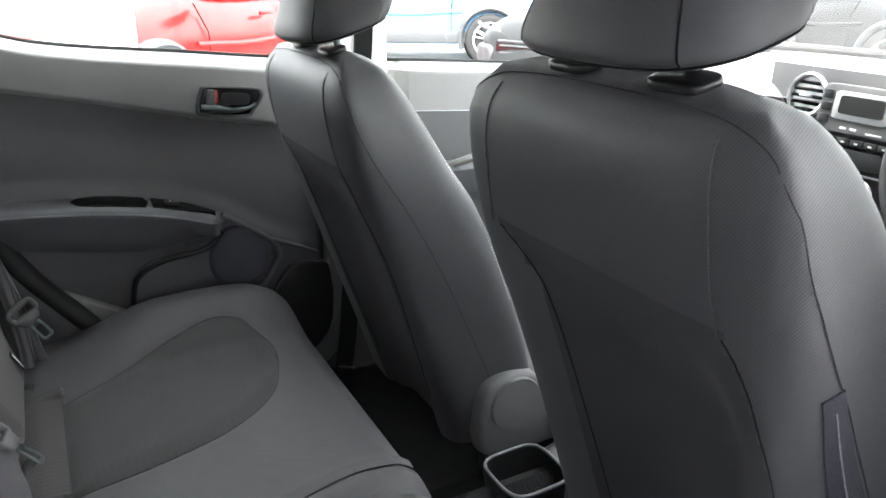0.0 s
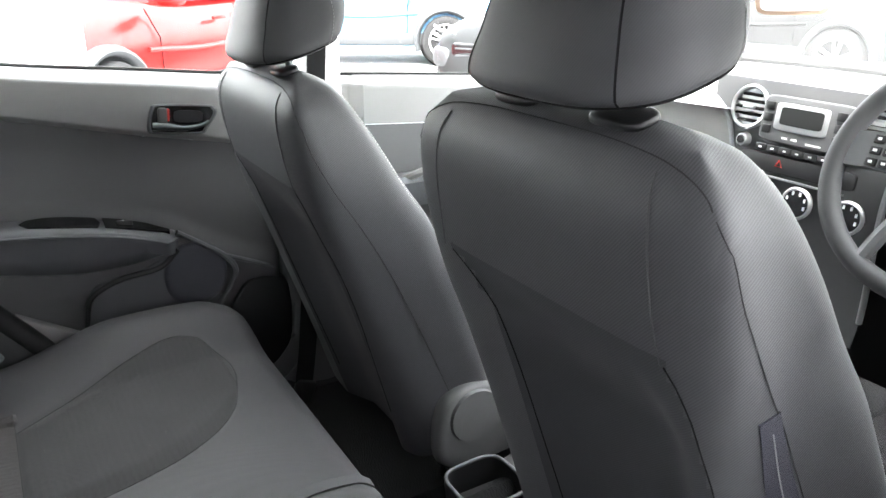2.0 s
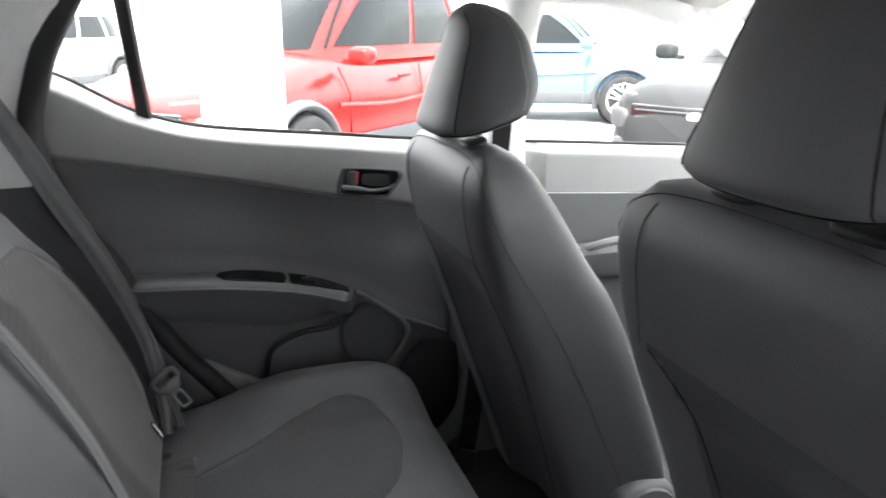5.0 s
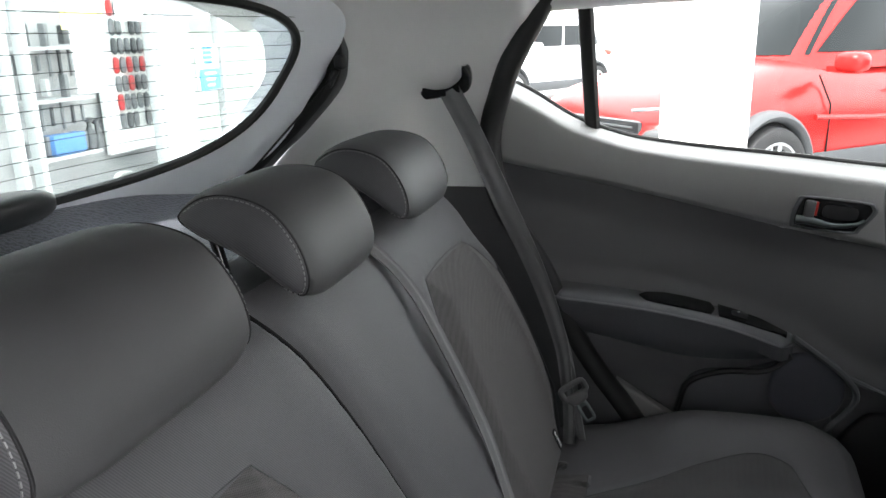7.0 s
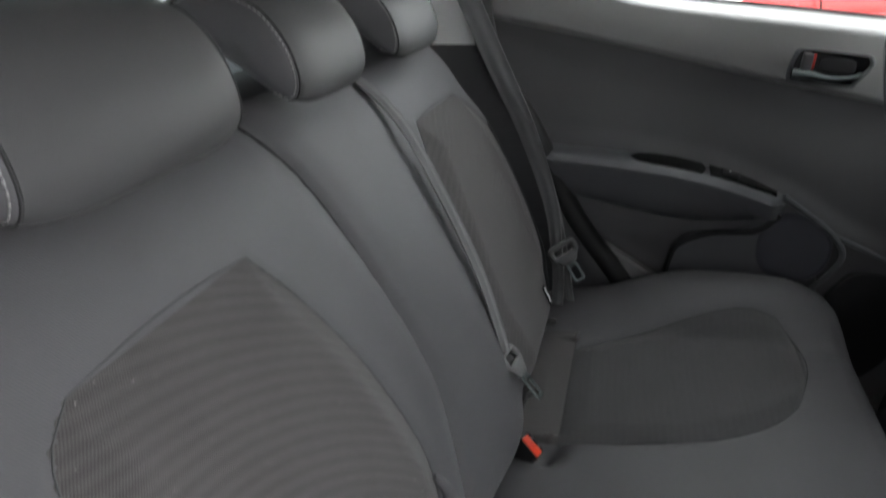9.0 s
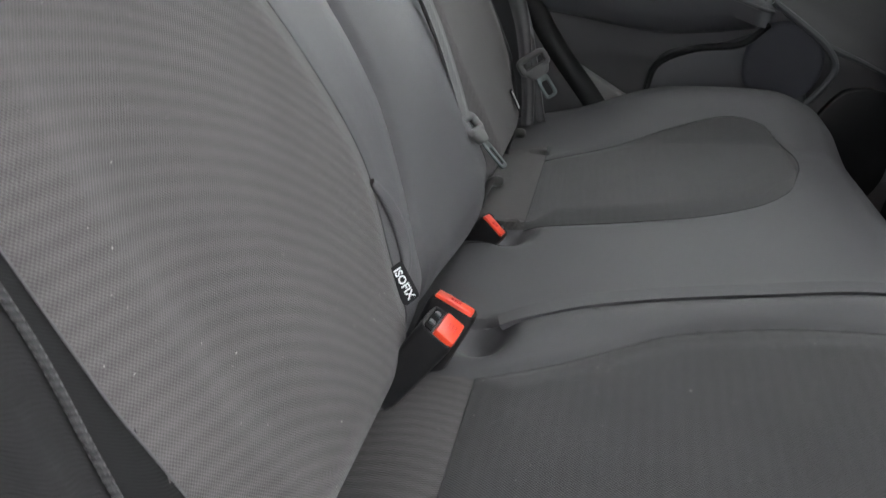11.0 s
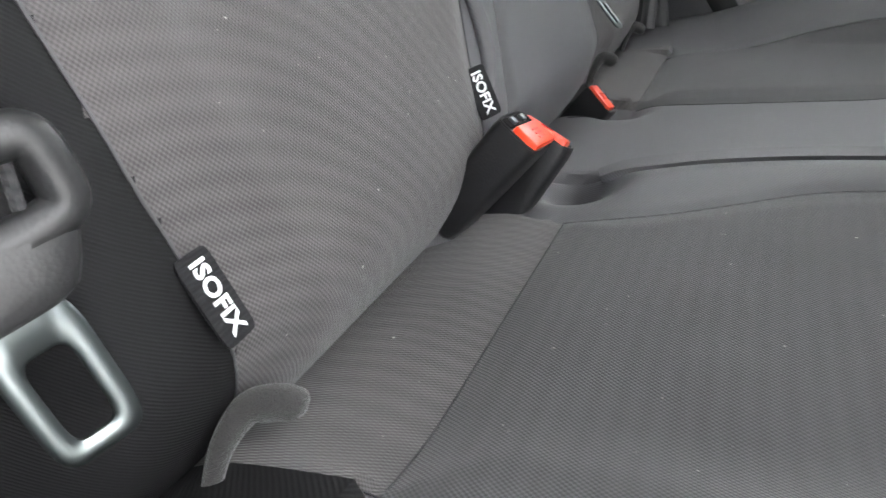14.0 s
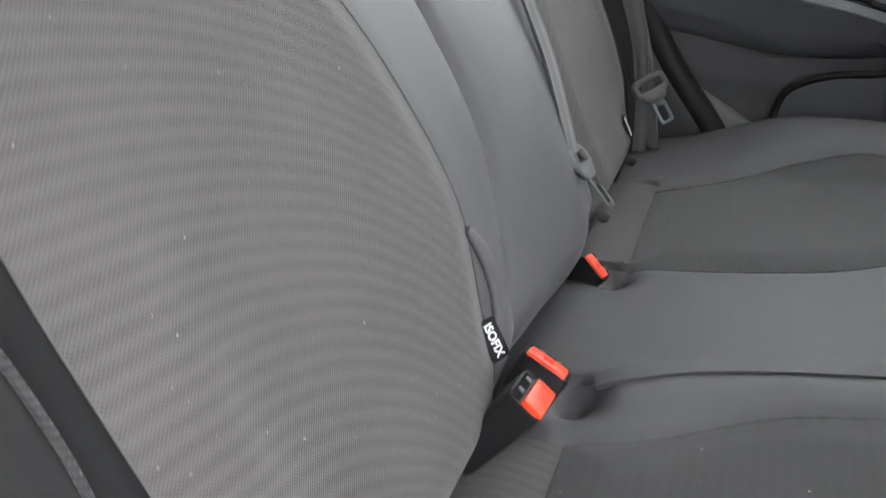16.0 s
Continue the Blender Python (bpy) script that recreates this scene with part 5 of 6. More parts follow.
# outer belt, driver's side
belt = thing("seat_belt", "dark grey rear seat belt, webbing toned for shade, with a hanging steel tongue", "seat belt", "rear seat belts", at=(0.03, -0.60, 0.6))
path = curve([(-0.218, -0.600, 1.232), (-0.13, -0.598, 1.05), (-0.072, -0.578, 0.92), (-0.042, -0.562, 0.83), (-0.022, -0.559, 0.775), (-0.008, -0.560, 0.730), (-0.004, -0.561, 0.713)], 8)
n = len(path)
# webbing darker than on the passenger side, to paint in the shade here
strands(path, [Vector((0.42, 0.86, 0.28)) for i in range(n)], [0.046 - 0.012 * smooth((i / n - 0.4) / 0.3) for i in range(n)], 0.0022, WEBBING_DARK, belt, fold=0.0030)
for k in (-1, 1):
    edge = [p + Vector((0.42, 0.86, 0.28)) * k * (0.023 - 0.006 * smooth((i / n - 0.4) / 0.3)) + Vector((0.0025, -0.002, 0.0)) for i, p in enumerate(path)]
    part("selvedge", tube(edge, 0.0017, 8), SELVEDGE, belt, "paler folded edge of the webbing")
path2 = curve([(-0.005, -0.563, 0.713), (-0.018, -0.578, 0.68), (-0.026, -0.592, 0.64), (-0.028, -0.598, 0.57)], 8)
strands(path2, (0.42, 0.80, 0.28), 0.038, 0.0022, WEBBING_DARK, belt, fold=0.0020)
part("pillar_guide", moved(plate(curve([(*q, 0) for q in crescent], 3, True), 0.014, 0.005), Matrix.Diagonal((1, -1, 1, 1)) @ guide_m), GLOSS_BLACK, belt, "black crescent belt guide on the pillar")
# default grip: its darker tone paints the shade beside the door opening
tongue(belt, axes((0.000, -0.5600, 0.713), (0.42, 0.86, 0.28), (0.30, 0.28, -0.90)), 0.92)

# middle belt, which comes out beside the headrest
belt = thing("seat_belt", "grey middle seat belt lying down the backrest", "seat belt", "rear seat belts", at=(-0.1, 0.15, 0.6))
path = [on_back(along(s, (0.02, 0.118), (0.12, 0.124), (0.30, 0.148), (0.42, 0.160), (0.50, 0.153), (0.535, 0.14)), s, back_height(0.15, min(s, 0.5)) + 0.006 + 0.010 * smooth(s / 0.2) * (1 - smooth((s - 0.35) / 0.15)) - 0.05 * smooth((s - 0.49) / 0.05)) for s in span(0.535, 0.07, 40)]
strands(path, [Vector((0.25, 1, 0.05)) for i in path], 0.0205, 0.0022, WEBBING, belt, fold=0.0020)
strands([p + Vector((-0.004, 0.012, -0.002)) for p in path[16:]], [Vector((0.8, 1, 0.05)) for i in path[16:]], 0.016, 0.0022, WEBBING, belt, fold=0.0016)
tongue(belt, axes(on_back(0.124, 0.055, 0.024), (0.12, 0.96, -0.12), DOWN + Vector((0.45, -0.12, 0))), 0.85, GRIP_PALE)


def buckle(at, tip, across, label, scale=1.0, sunk=False):
    """Belt buckle: a dark casing on a short strap, with a red push button in its end."""
    b = thing("belt_buckle", label, "belt buckle", "belt buckles", at=at)
    tip, across = Vector(tip).normalized(), Vector(across)
    m = axes(at, across, tip) @ Matrix.Diagonal((scale, scale, scale, 1))
    rows = []
    for t, w, d in ((0, 0.013, 0.009), (0.003, 0.0165, 0.0115), (0.012, 0.0195, 0.013), (0.045, 0.021, 0.0145), (0.078, 0.0222, 0.0155), (0.083, 0.0215, 0.0150)):
        rows.append([(x, t, y) for x, y in oval(w, d, 5, 28)])
    casing = part("casing", moved(loft(rows), m), BLACK_PLASTIC, b, "black plastic buckle casing")
    rim = [(x, 0.0835, y) for x, y in oval(0.0205, 0.0142, 5, 28)]
    part("rim", moved(tube([Vector(p) for p in rim], 0.0009, 6, True), m), GRIP_SHADED, casing)
    button = part("button", moved(box(0.036, 0.009, 0.0175, 0.002), m @ pose(0.0, 0.0835, 0.0052)), RED_BUTTON, casing, "orange-red push button")
    part("slot", moved(box(0.034, 0.002, 0.0075, 0.0005), m @ pose(0, 0.0832, -0.0088)), SEAM, casing)
    for dx in (-0.008, 0.008):
        part("catch", moved(box(0.005, 0.004, 0.005, 0.001), m @ pose(dx, 0.0845, -0.0085)), STEEL, casing)
    part("button_mark", moved(joined(*[box_at(0.010, 0.0004, 0.0012, x, 0.0882, z) for x, z in ((0, 0.003), (0, 0.006), (0, 0.009))]), m), RED_MARK, button)
    part("strap", moved(tube([Vector((0, 0.004, 0)), Vector((0, -0.02, 0.0)), Vector((0, -0.05, 0.004))], 0.011, 8, flat=0.5, up=(1, 0, 0)), m), WEBBING, b)
    return b


def box_at(sx, sy, sz, x, y, z):
    return moved(box(sx, sy, sz), pose(x, y, z))


buckle((-0.006, -0.249, 0.590), (0.567, 0.07, 0.756), (0.05, 0.98, -0.13), "black belt buckle with an orange-red button, standing up from the seat")
buckle((0.001, -0.185, 0.560), (0.37, 0.26, 0.89), (0.90, -0.10, -0.42), "black belt buckle with an orange-red button, tucked in the seat gap")
buckle((-0.014, 0.103, 0.540), (0.62, -0.05, 0.78), (0.73, -0.30, -0.62), "black belt buckle with a red button, sunk in the seat cushion", 0.85)

# belt hanging on the middle pillar
belt = thing("front_seat_belt", "black front seat belt hanging beside the middle pillar", "seat belt", at=(0.64, 0.62, 0.4))
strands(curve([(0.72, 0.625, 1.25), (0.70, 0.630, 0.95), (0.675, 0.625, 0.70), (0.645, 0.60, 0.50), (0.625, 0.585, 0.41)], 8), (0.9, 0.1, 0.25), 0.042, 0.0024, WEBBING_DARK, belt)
part("anchor", moved(box(0.05, 0.02, 0.06, 0.008), pose(0.622, 0.585, 0.385, 0, 20, 0)), BLACK_PLASTIC, belt)

belt = thing("front_seat_belt", "black driver's seat belt hanging beside the middle pillar", "seat belt", at=(0.66, -0.64, 0.5))
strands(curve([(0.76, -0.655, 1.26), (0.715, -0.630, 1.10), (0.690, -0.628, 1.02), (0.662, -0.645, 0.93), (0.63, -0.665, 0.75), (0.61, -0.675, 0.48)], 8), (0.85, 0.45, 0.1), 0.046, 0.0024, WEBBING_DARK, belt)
part("anchor", moved(box(0.05, 0.02, 0.06, 0.008), pose(0.608, -0.675, 0.46, 0, 20, 0)), BLACK_PLASTIC, belt)

# ---- centre console between the front seats ----
console = thing("centre_console", "black centre console with a rear cup holder", "centre console", at=(0.9, 0, 0.4))
rows = []
for t in span(0, 1, 20):
    x = 0.79 + 0.76 * t
    w = along(t, (0, 0.060), (0.08, 0.072), (1, 0.085))
    hi = along(t, (0, 0.478), (0.16, 0.480), (0.24, 0.50), (0.6, 0.53), (1, 0.66))
    rows.append([Vector((x, c * w, (0.36 + hi) / 2 + v * (hi - 0.36) / 2)) for c, v in oval(1, 1, 5, 28)])
part("body", loft(rows), BLACK_PLASTIC, console)
ring = [Vector((0.725 + a * 0.058, 0.0 + b * 0.058, 0.487 + a * 0.002)) for a, b in oval(1, 1, 4, 36)]
part("cup_rim", tube(ring, 0.0034, 8, True), DOOR_ARM, console, "pale grey rim of the cup holder")
centre = Vector((0.725, 0, 0))
around = [(p - centre) for p in ring]
part("cup_holder", loft([[centre + Vector((q.x * k, q.y * k, z)) for q in around] for k, z in ((0.80, 0.36), (1.04, 0.470), (1.04, 0.4865), (0.97, 0.4865), (0.93, 0.470), (0.78, 0.385))]), BLACK_PLASTIC, console, "black cup holder at the rear of the console")
part("gear_lever", joined(tube([Vector((1.22, 0.0, 0.56)), Vector((1.19, 0.0, 0.70))], 0.012, 10), moved(pillow(0.028, 0.024, 0.035), pose(1.185, 0, 0.735))), GLOSS_BLACK, console)
lever = thing("handbrake", "black handbrake lever between the front seats", "handbrake", at=(0.95, -0.04, 0.5))
part("lever", tube([Vector((1.0, -0.03, 0.52)), Vector((0.85, -0.03, 0.60))], 0.014, 10), BLACK_PLASTIC, lever)
part("button", tube([Vector((0.85, -0.03, 0.60)), Vector((0.838, -0.03, 0.6065))], 0.008, 10), SILVER, lever)

# ---- dashboard ----
dash = thing("dashboard", "two-tone grey dashboard with round vents and a radio", "dashboard", at=(1.6, 0, 0.7))
FACE = 1.46


def dash_top(x, y):
    return (x, y, 1.075 + 0.012 * bell(y, 0.25) - 0.05 * smooth((1.50 - x) / 0.08) - 0.05 * smooth((abs(y) - 0.45) / 0.2) + 0.05 * bell(y + 0.36, 0.13) * bell(x - 1.52, 0.12))


part("top_pad", grid(dash_top, span(1.40, 2.05, 24), span(-0.70, 0.70, 44)), DASH_TOP, dash, "grey top of the dashboard in window glare")
part("face", grid(lambda y, z: (FACE + 0.02 + 0.10 * smooth((0.95 - z) / 0.3) - 0.03 * bell(z - 1.0, 0.08), y, z), span(-0.68, 0.68, 40), span(0.90, 1.045, 10)), DASH_LIGHT, dash, "pale grey dashboard face")

# black sheet added in place of the dark footwell under the dash
part("footwell_panel", grid(lambda y, z: (FACE + 0.022 + 0.10 * smooth((0.95 - z) / 0.3) - 0.03 * bell(z - 1.0, 0.08), y, z), span(-0.68, 0.68, 40), span(0.50, 0.90, 14)), BLACK_PLASTIC, dash, "black panel standing in for the dark footwell below the dashboard")


def stack_edge(z):
    return along(z, (0.60, 0.12), (0.85, 0.150), (0.954, 0.163), (1.021, 0.184), (1.05, 0.222), (1.10, 0.226))


def stack(y, z):
    return (FACE - 0.035 + 0.06 * smooth((0.92 - z) / 0.3) - 0.012 * bell(z - 1.0, 0.1), y * stack_edge(z) - 0.03, z)


part("centre_fascia", grid(stack, span(-1, 1, 24), span(0.60, 1.098, 24)), DASH_DARK, dash, "dark grey centre stack")
for e in (1, -1):
    part("stack_trim", tube([Vector(stack(e, z)) for z in span(0.66, 1.05, 20)], 0.006, 8), SILVER, dash, "bright silver trim beside the centre stack")


def vent(y, z):
    m = axes((FACE - 0.050, y, z), (0, -1, 0), (0.15, 0, 1))
    v = part("air_vent", moved(lathe([(0.034, 0.0), (0.042, 0.0), (0.0435, 0.006), (0.040, 0.011), (0.0355, 0.009), (0.034, -0.02)], 36), m), SILVER, dash, "round air vent with a silver rim")
    part("vent_well", moved(lathe([(0.0, -0.015), (0.035, -0.015), (0.035, -0.012), (0.0, -0.012)], 28), m), SEAM, v)
    for i in range(-2, 3):
        h = 0.0125 * i
        w = (0.0335 ** 2 - h * h) ** 0.5
        part("slat", moved(box(2 * w, 0.004, 0.014, 0.001), m @ pose(0, h, 0.0, 25, 0, 0)), GLOSS_BLACK, v)
    part("vent_knob", moved(box(0.026, 0.006, 0.006, 0.001), m @ pose(0, 0.0, 0.009)), SILVER, v)


vent(0.099, 1.044)
vent(-0.158, 1.053)
vent(-0.60, 0.99)
rm = axes((FACE - 0.056, -0.025, 1.035), (0, -1, 0), (0.12, 0, 1))
radio = part("radio", moved(plate([(x * 0.094, y * 0.044) for x, y in oval(1, 1, 9, 36)], 0.008, 0.003), rm @ pose(0.006, -0.003, 0)), DASH_DARK, dash, "grey car radio with a dark screen")
part("screen_rim", moved(plate([(x * 0.054, y * 0.0255) for x, y in oval(1, 1, 10, 32)], 0.004, 0.002), rm @ pose(-0.004, 0.003, 0.008)), SILVER, radio)
part("screen", moved(plate([(x * 0.043, y * 0.0165) for x, y in oval(1, 1, 10, 32)], 0.002), rm @ pose(-0.002, 0.005, 0.012)), SCREEN, radio, "blank dark radio screen")
for i in range(3):
    part("button", moved(box(0.018, 0.016, 0.006, 0.002), rm @ pose(-0.072, 0.020 - 0.022 * i, 0.009)), BLACK_PLASTIC, radio)
    part("button", moved(box(0.018, 0.016, 0.006, 0.002), rm @ pose(0.072, 0.020 - 0.022 * i, 0.009)), BLACK_PLASTIC, radio)
for i in range(6):
    key = part("preset_key", moved(box(0.0248, 0.013, 0.006, 0.002), rm @ pose(-0.078 + 0.0265 * i, -0.060, 0.003)), BLACK_PLASTIC, radio)
    part("key_mark", moved(box(0.006, 0.003, 0.001), rm @ pose(-0.078 + 0.0265 * i, -0.060, 0.0064)), WHITE_INK, key)
part("print", moved(joined(box_at(0.012, 0.004, 0.001, -0.02, 0, 0), box_at(0.012, 0.004, 0.001, 0.0, 0, 0), box_at(0.03, 0.003, 0.001, 0.04, -0.003, 0)), rm @ pose(-0.010, -0.036, 0.0085)), WHITE_INK, radio)
knob = part("volume_knob", moved(lathe([(0.0, 0.016), (0.011, 0.016), (0.013, 0.012), (0.014, 0.0)], 20), rm @ pose(-0.121, -0.054, -0.004)), SILVER, dash, "silver rotary knob")
part("knob_cap", moved(lathe([(0.0, 0.018), (0.008, 0.018), (0.009, 0.014)], 16), rm @ pose(-0.121, -0.054, -0.004)), GLOSS_BLACK, knob)
strip = part("switch_strip", moved(plate([(x * 0.120, y * 0.017) for x, y in oval(1, 1, 8, 32)], 0.006, 0.002), rm @ pose(0.0, -0.088, -0.004)), BLACK_PLASTIC, dash, "black switch strip")
tri = tube([Vector((0.008 * math.sin(a), 0.008 * math.cos(a), 0)) for a in (0, 2.094, 4.189)], 0.0014, 6, True)
part("hazard_mark", moved(tri, rm @ pose(-0.032, -0.087, 0.003)), RED_MARK, strip, "red hazard triangle")
part("lower_trim", moved(box(0.20, 0.004, 0.006, 0.001), rm @ pose(0, -0.114, -0.006)), SILVER, dash)
for dx in (-0.085, 0.017, 0.118):
    dm = rm @ pose(dx, -0.151, -0.012)
    dial = part("heater_dial", moved(lathe([(0.030, 0.0), (0.032, 0.008), (0.028, 0.012), (0.026, 0.009), (0.0, 0.009)], 30), dm), SILVER, dash, "heater dial with a silver ring")
    part("dial_face", moved(lathe([(0.0, 0.0105), (0.0255, 0.0105), (0.0255, 0.009)], 24), dm), GLOSS_BLACK, dial)
    for k in range(6):
        part("dial_mark", moved(box(0.004, 0.007, 0.0008), dm @ pose(0.020 * math.sin(k * 0.75 - 1.9), 0.020 * math.cos(k * 0.75 - 1.9), 0.011)), WHITE_INK, dial)

# ---- steering wheel ----
wheel = thing("steering_wheel", "black leather steering wheel with grey spokes", "steering wheel", at=(1.20, -0.36, 0.95))
wm = axes((1.245, -0.372, 1.030), (0, -1, 0), (0.42, 0, 0.91))
ring = [Vector((0.180 * math.cos(a), 0.178 * math.sin(a) * (0.97 if math.sin(a) < 0 else 1), 0)) for a in (2 * math.pi * k / 60 for k in range(60))]
part("rim", moved(tube(ring, 0.016, 14, True, flat=1.15), wm), LEATHERETTE, wheel, "black leather wheel rim")
part("hub", moved(plate([(x * 0.085, y * 0.075 - 0.005) for x, y in oval(1, 1, 3, 36)], 0.035, 0.02), wm @ pose(0, 0, -0.02)), DOOR_DARK, wheel)
for e in (1, -1):
    spoke = loft([[(e * x, y0 + dy, z) for dy, z in ((0.028, -0.012), (0.028, 0.006), (-0.028, 0.006), (-0.028, -0.012))] for x, y0 in ((0.07, 0.012), (0.12, 0.016), (0.175, 0.012))])
    sp = part("spoke", moved(spoke, wm), DASH_DARK, wheel)
    for i in range(6):
        part("spoke_button", moved(box(0.017, 0.013, 0.005, 0.002), wm @ pose(e * (0.10 + 0.020 * (i % 2) + 0.004), 0.032 - 0.018 * (i // 2), 0.007)), BLACK_PLASTIC, sp)
        part("button_mark", moved(box(0.006, 0.004, 0.0008), wm @ pose(e * (0.10 + 0.020 * (i % 2) + 0.004), 0.032 - 0.018 * (i // 2), 0.010)), WHITE_INK, sp)
    part("lower_spoke", moved(tube(curve([(e * 0.05, -0.06, 0), (e * 0.07, -0.11, 0.0), (e * 0.085, -0.160, 0)], 5), 0.012, 8), wm), DASH_DARK, wheel, "dark grey lower spoke")
part("column", moved(lathe([(0.045, -0.02), (0.05, -0.12), (0.06, -0.30)], 20), wm), BLACK_PLASTIC, wheel)
for e in (1, -1):
    part("stalk", moved(tube([Vector((e * 0.04, 0, -0.07)), Vector((e * 0.17, 0.02, -0.065))], 0.008, 8), wm), BLACK_PLASTIC, wheel)

# ---- windscreen, mirror and hanging tag ----
def screen_point(u, y):
    return (1.80 - 0.70 * u - 0.18 * (y / 0.7) ** 2 * (1 - 0.5 * u), y * (1 - 0.12 * u), 1.06 + 0.38 * u)


windscreen = solid("window_1", grid(screen_point, span(0, 1, 10), span(-0.70, 0.70, 16)), WINDOW)
windscreen.visible_shadow = False
tagged(windscreen, "clear laminated windscreen over the dashboard", "windscreen", kind="structure")
tagged(solid("trim_screen", tube([Vector(screen_point(0.0, y)) + Vector((-0.03, 0, 0.036)) for y in span(-0.7, 0.7, 16)], 0.010, 8), RUBBER), "black strip at the foot of the windscreen", "windscreen trim", kind="structure")
mirror = thing("rear_view_mirror", "black-framed rear-view mirror under the windscreen top", "mirror", at=(1.20, 0.0, 1.38))
mm = axes((1.20, -0.03, 1.365), (0, -1, 0.0), (0.1, 0, 1))
part("housing", moved(plate([(x * 0.125, y * 0.035) for x, y in oval(1, 1, 4, 36)], 0.022, 0.008), mm @ pose(0, 0, -0.02)), DASH_DARK, mirror)
part("glass", moved(plate([(x * 0.116, y * 0.028) for x, y in oval(1, 1, 4, 36)], 0.002), mm @ pose(0, 0, 0.0025)), material("mirror_silver", (0.9, 0.9, 0.9), 0.03, 1.0), mirror, "mirror glass")
part("stem", tube([Vector((1.215, -0.03, 1.37)), Vector((1.26, -0.03, 1.42))], 0.010, 8), BLACK_PLASTIC, mirror)

tag = thing("key_tag", "rounded card tag with a large printed number hanging from the mirror", "tag", at=(1.28, 0.04, 1.3))
TAG_CARD = material("tag_tan_card", (0.36, 0.25, 0.18), 0.6)
TAG_WHITE = material("tag_white_card", (0.60, 0.61, 0.62), 0.6)
TAG_BLUE = material("tag_blue_print", (0.10, 0.13, 0.35), 0.6)
TAG_INK = material("tag_black_print", (0.02, 0.02, 0.025), 0.6)
tm = axes((1.30, -0.030, 1.277), (0.35, -0.92, 0.04), (0.05, 0.0, 1))
part("card", moved(plate([(x * 0.061, y * 0.050) for x, y in oval(1, 1, 6, 36)], 0.002), tm), TAG_CARD, tag, "tan border card")
part("label", moved(plate([(x * 0.053, y * 0.044) for x, y in oval(1, 1, 8, 36)], 0.0008), tm @ pose(0, 0, 0.0021)), TAG_WHITE, tag, "white printed label")
words("100", 0.046, tm @ pose(0, 0.003, 0.0034), TAG_INK, "number", tag, 0.0002)
part("heading", moved(joined(box_at(0.032, 0.009, 0.0006, -0.024, 0, 0), box_at(0.040, 0.009, 0.0006, 0.018, 0, 0)), tm @ pose(0, 0.031, 0.0034)), TAG_BLUE, tag, "dark blue heading bars")
part("small_print", moved(joined(box_at(0.075, 0.003, 0.0006, 0, -0.021, 0), box_at(0.010, 0.006, 0.0006, -0.03, -0.033, 0), box_at(0.010, 0.006, 0.0006, 0.0, -0.033, 0), box_at(0.010, 0.006, 0.0006, 0.03, -0.033, 0)), tm @ pose(0, 0, 0.0034)), GREY_INK, tag)
part("hanger", moved(box(0.012, 0.03, 0.003), tm @ pose(0.0, 0.055, 0)), BLACK_PLASTIC, tag)


# ---- outside: a paved forecourt with parked cars ----
PAVING = material("pale_concrete", (0.32, 0.316, 0.31), 0.75)
vary(PAVING, (0.32, 0.316, 0.31), 0.10, 1.5, 0.06, 60)
WHITE_RENDER = material("white_painted_metal", (0.80, 0.80, 0.80), 0.5)
vary(WHITE_RENDER, (0.80, 0.80, 0.80), 0.03, 2.0)
CAR_RED = material("red_car_paint", (0.30, 0.012, 0.011), 0.22, spec=0.25)
CAR_BLUE = material("blue_car_paint", (0.09, 0.22, 0.36), 0.4, spec=0.2)
CAR_GREY = material("dark_grey_car_paint", (0.022, 0.023, 0.024), 0.45, spec=0.10)
CAR_WHITE = material("white_car_paint", (0.75, 0.76, 0.77), 0.25)
CLADDING = material("grey_cladding", (0.045, 0.048, 0.052), 0.6)
CAR_GLASS = material("dark_car_glass", (0.008, 0.010, 0.011), 0.12, spec=0.12)
TYRE = material("tyre_rubber", (0.010, 0.010, 0.011), 0.75)
ALLOY = material("alloy_rim", (0.55, 0.56, 0.57), 0.3, 0.7)
LAMP_GLASS = material("lamp_lens", (0.14, 0.15, 0.16), 0.25, spec=0.3)
PLATE_WHITE = material("white_plate", (0.85, 0.85, 0.84), 0.5)

ground = solid("ground", grid(lambda x, y: (x, y, 0.0), span(-120, 120, 12), span(-120, 120, 12)), PAVING)
tagged(ground, "pale concrete forecourt in bright daylight", "ground", kind="structure")


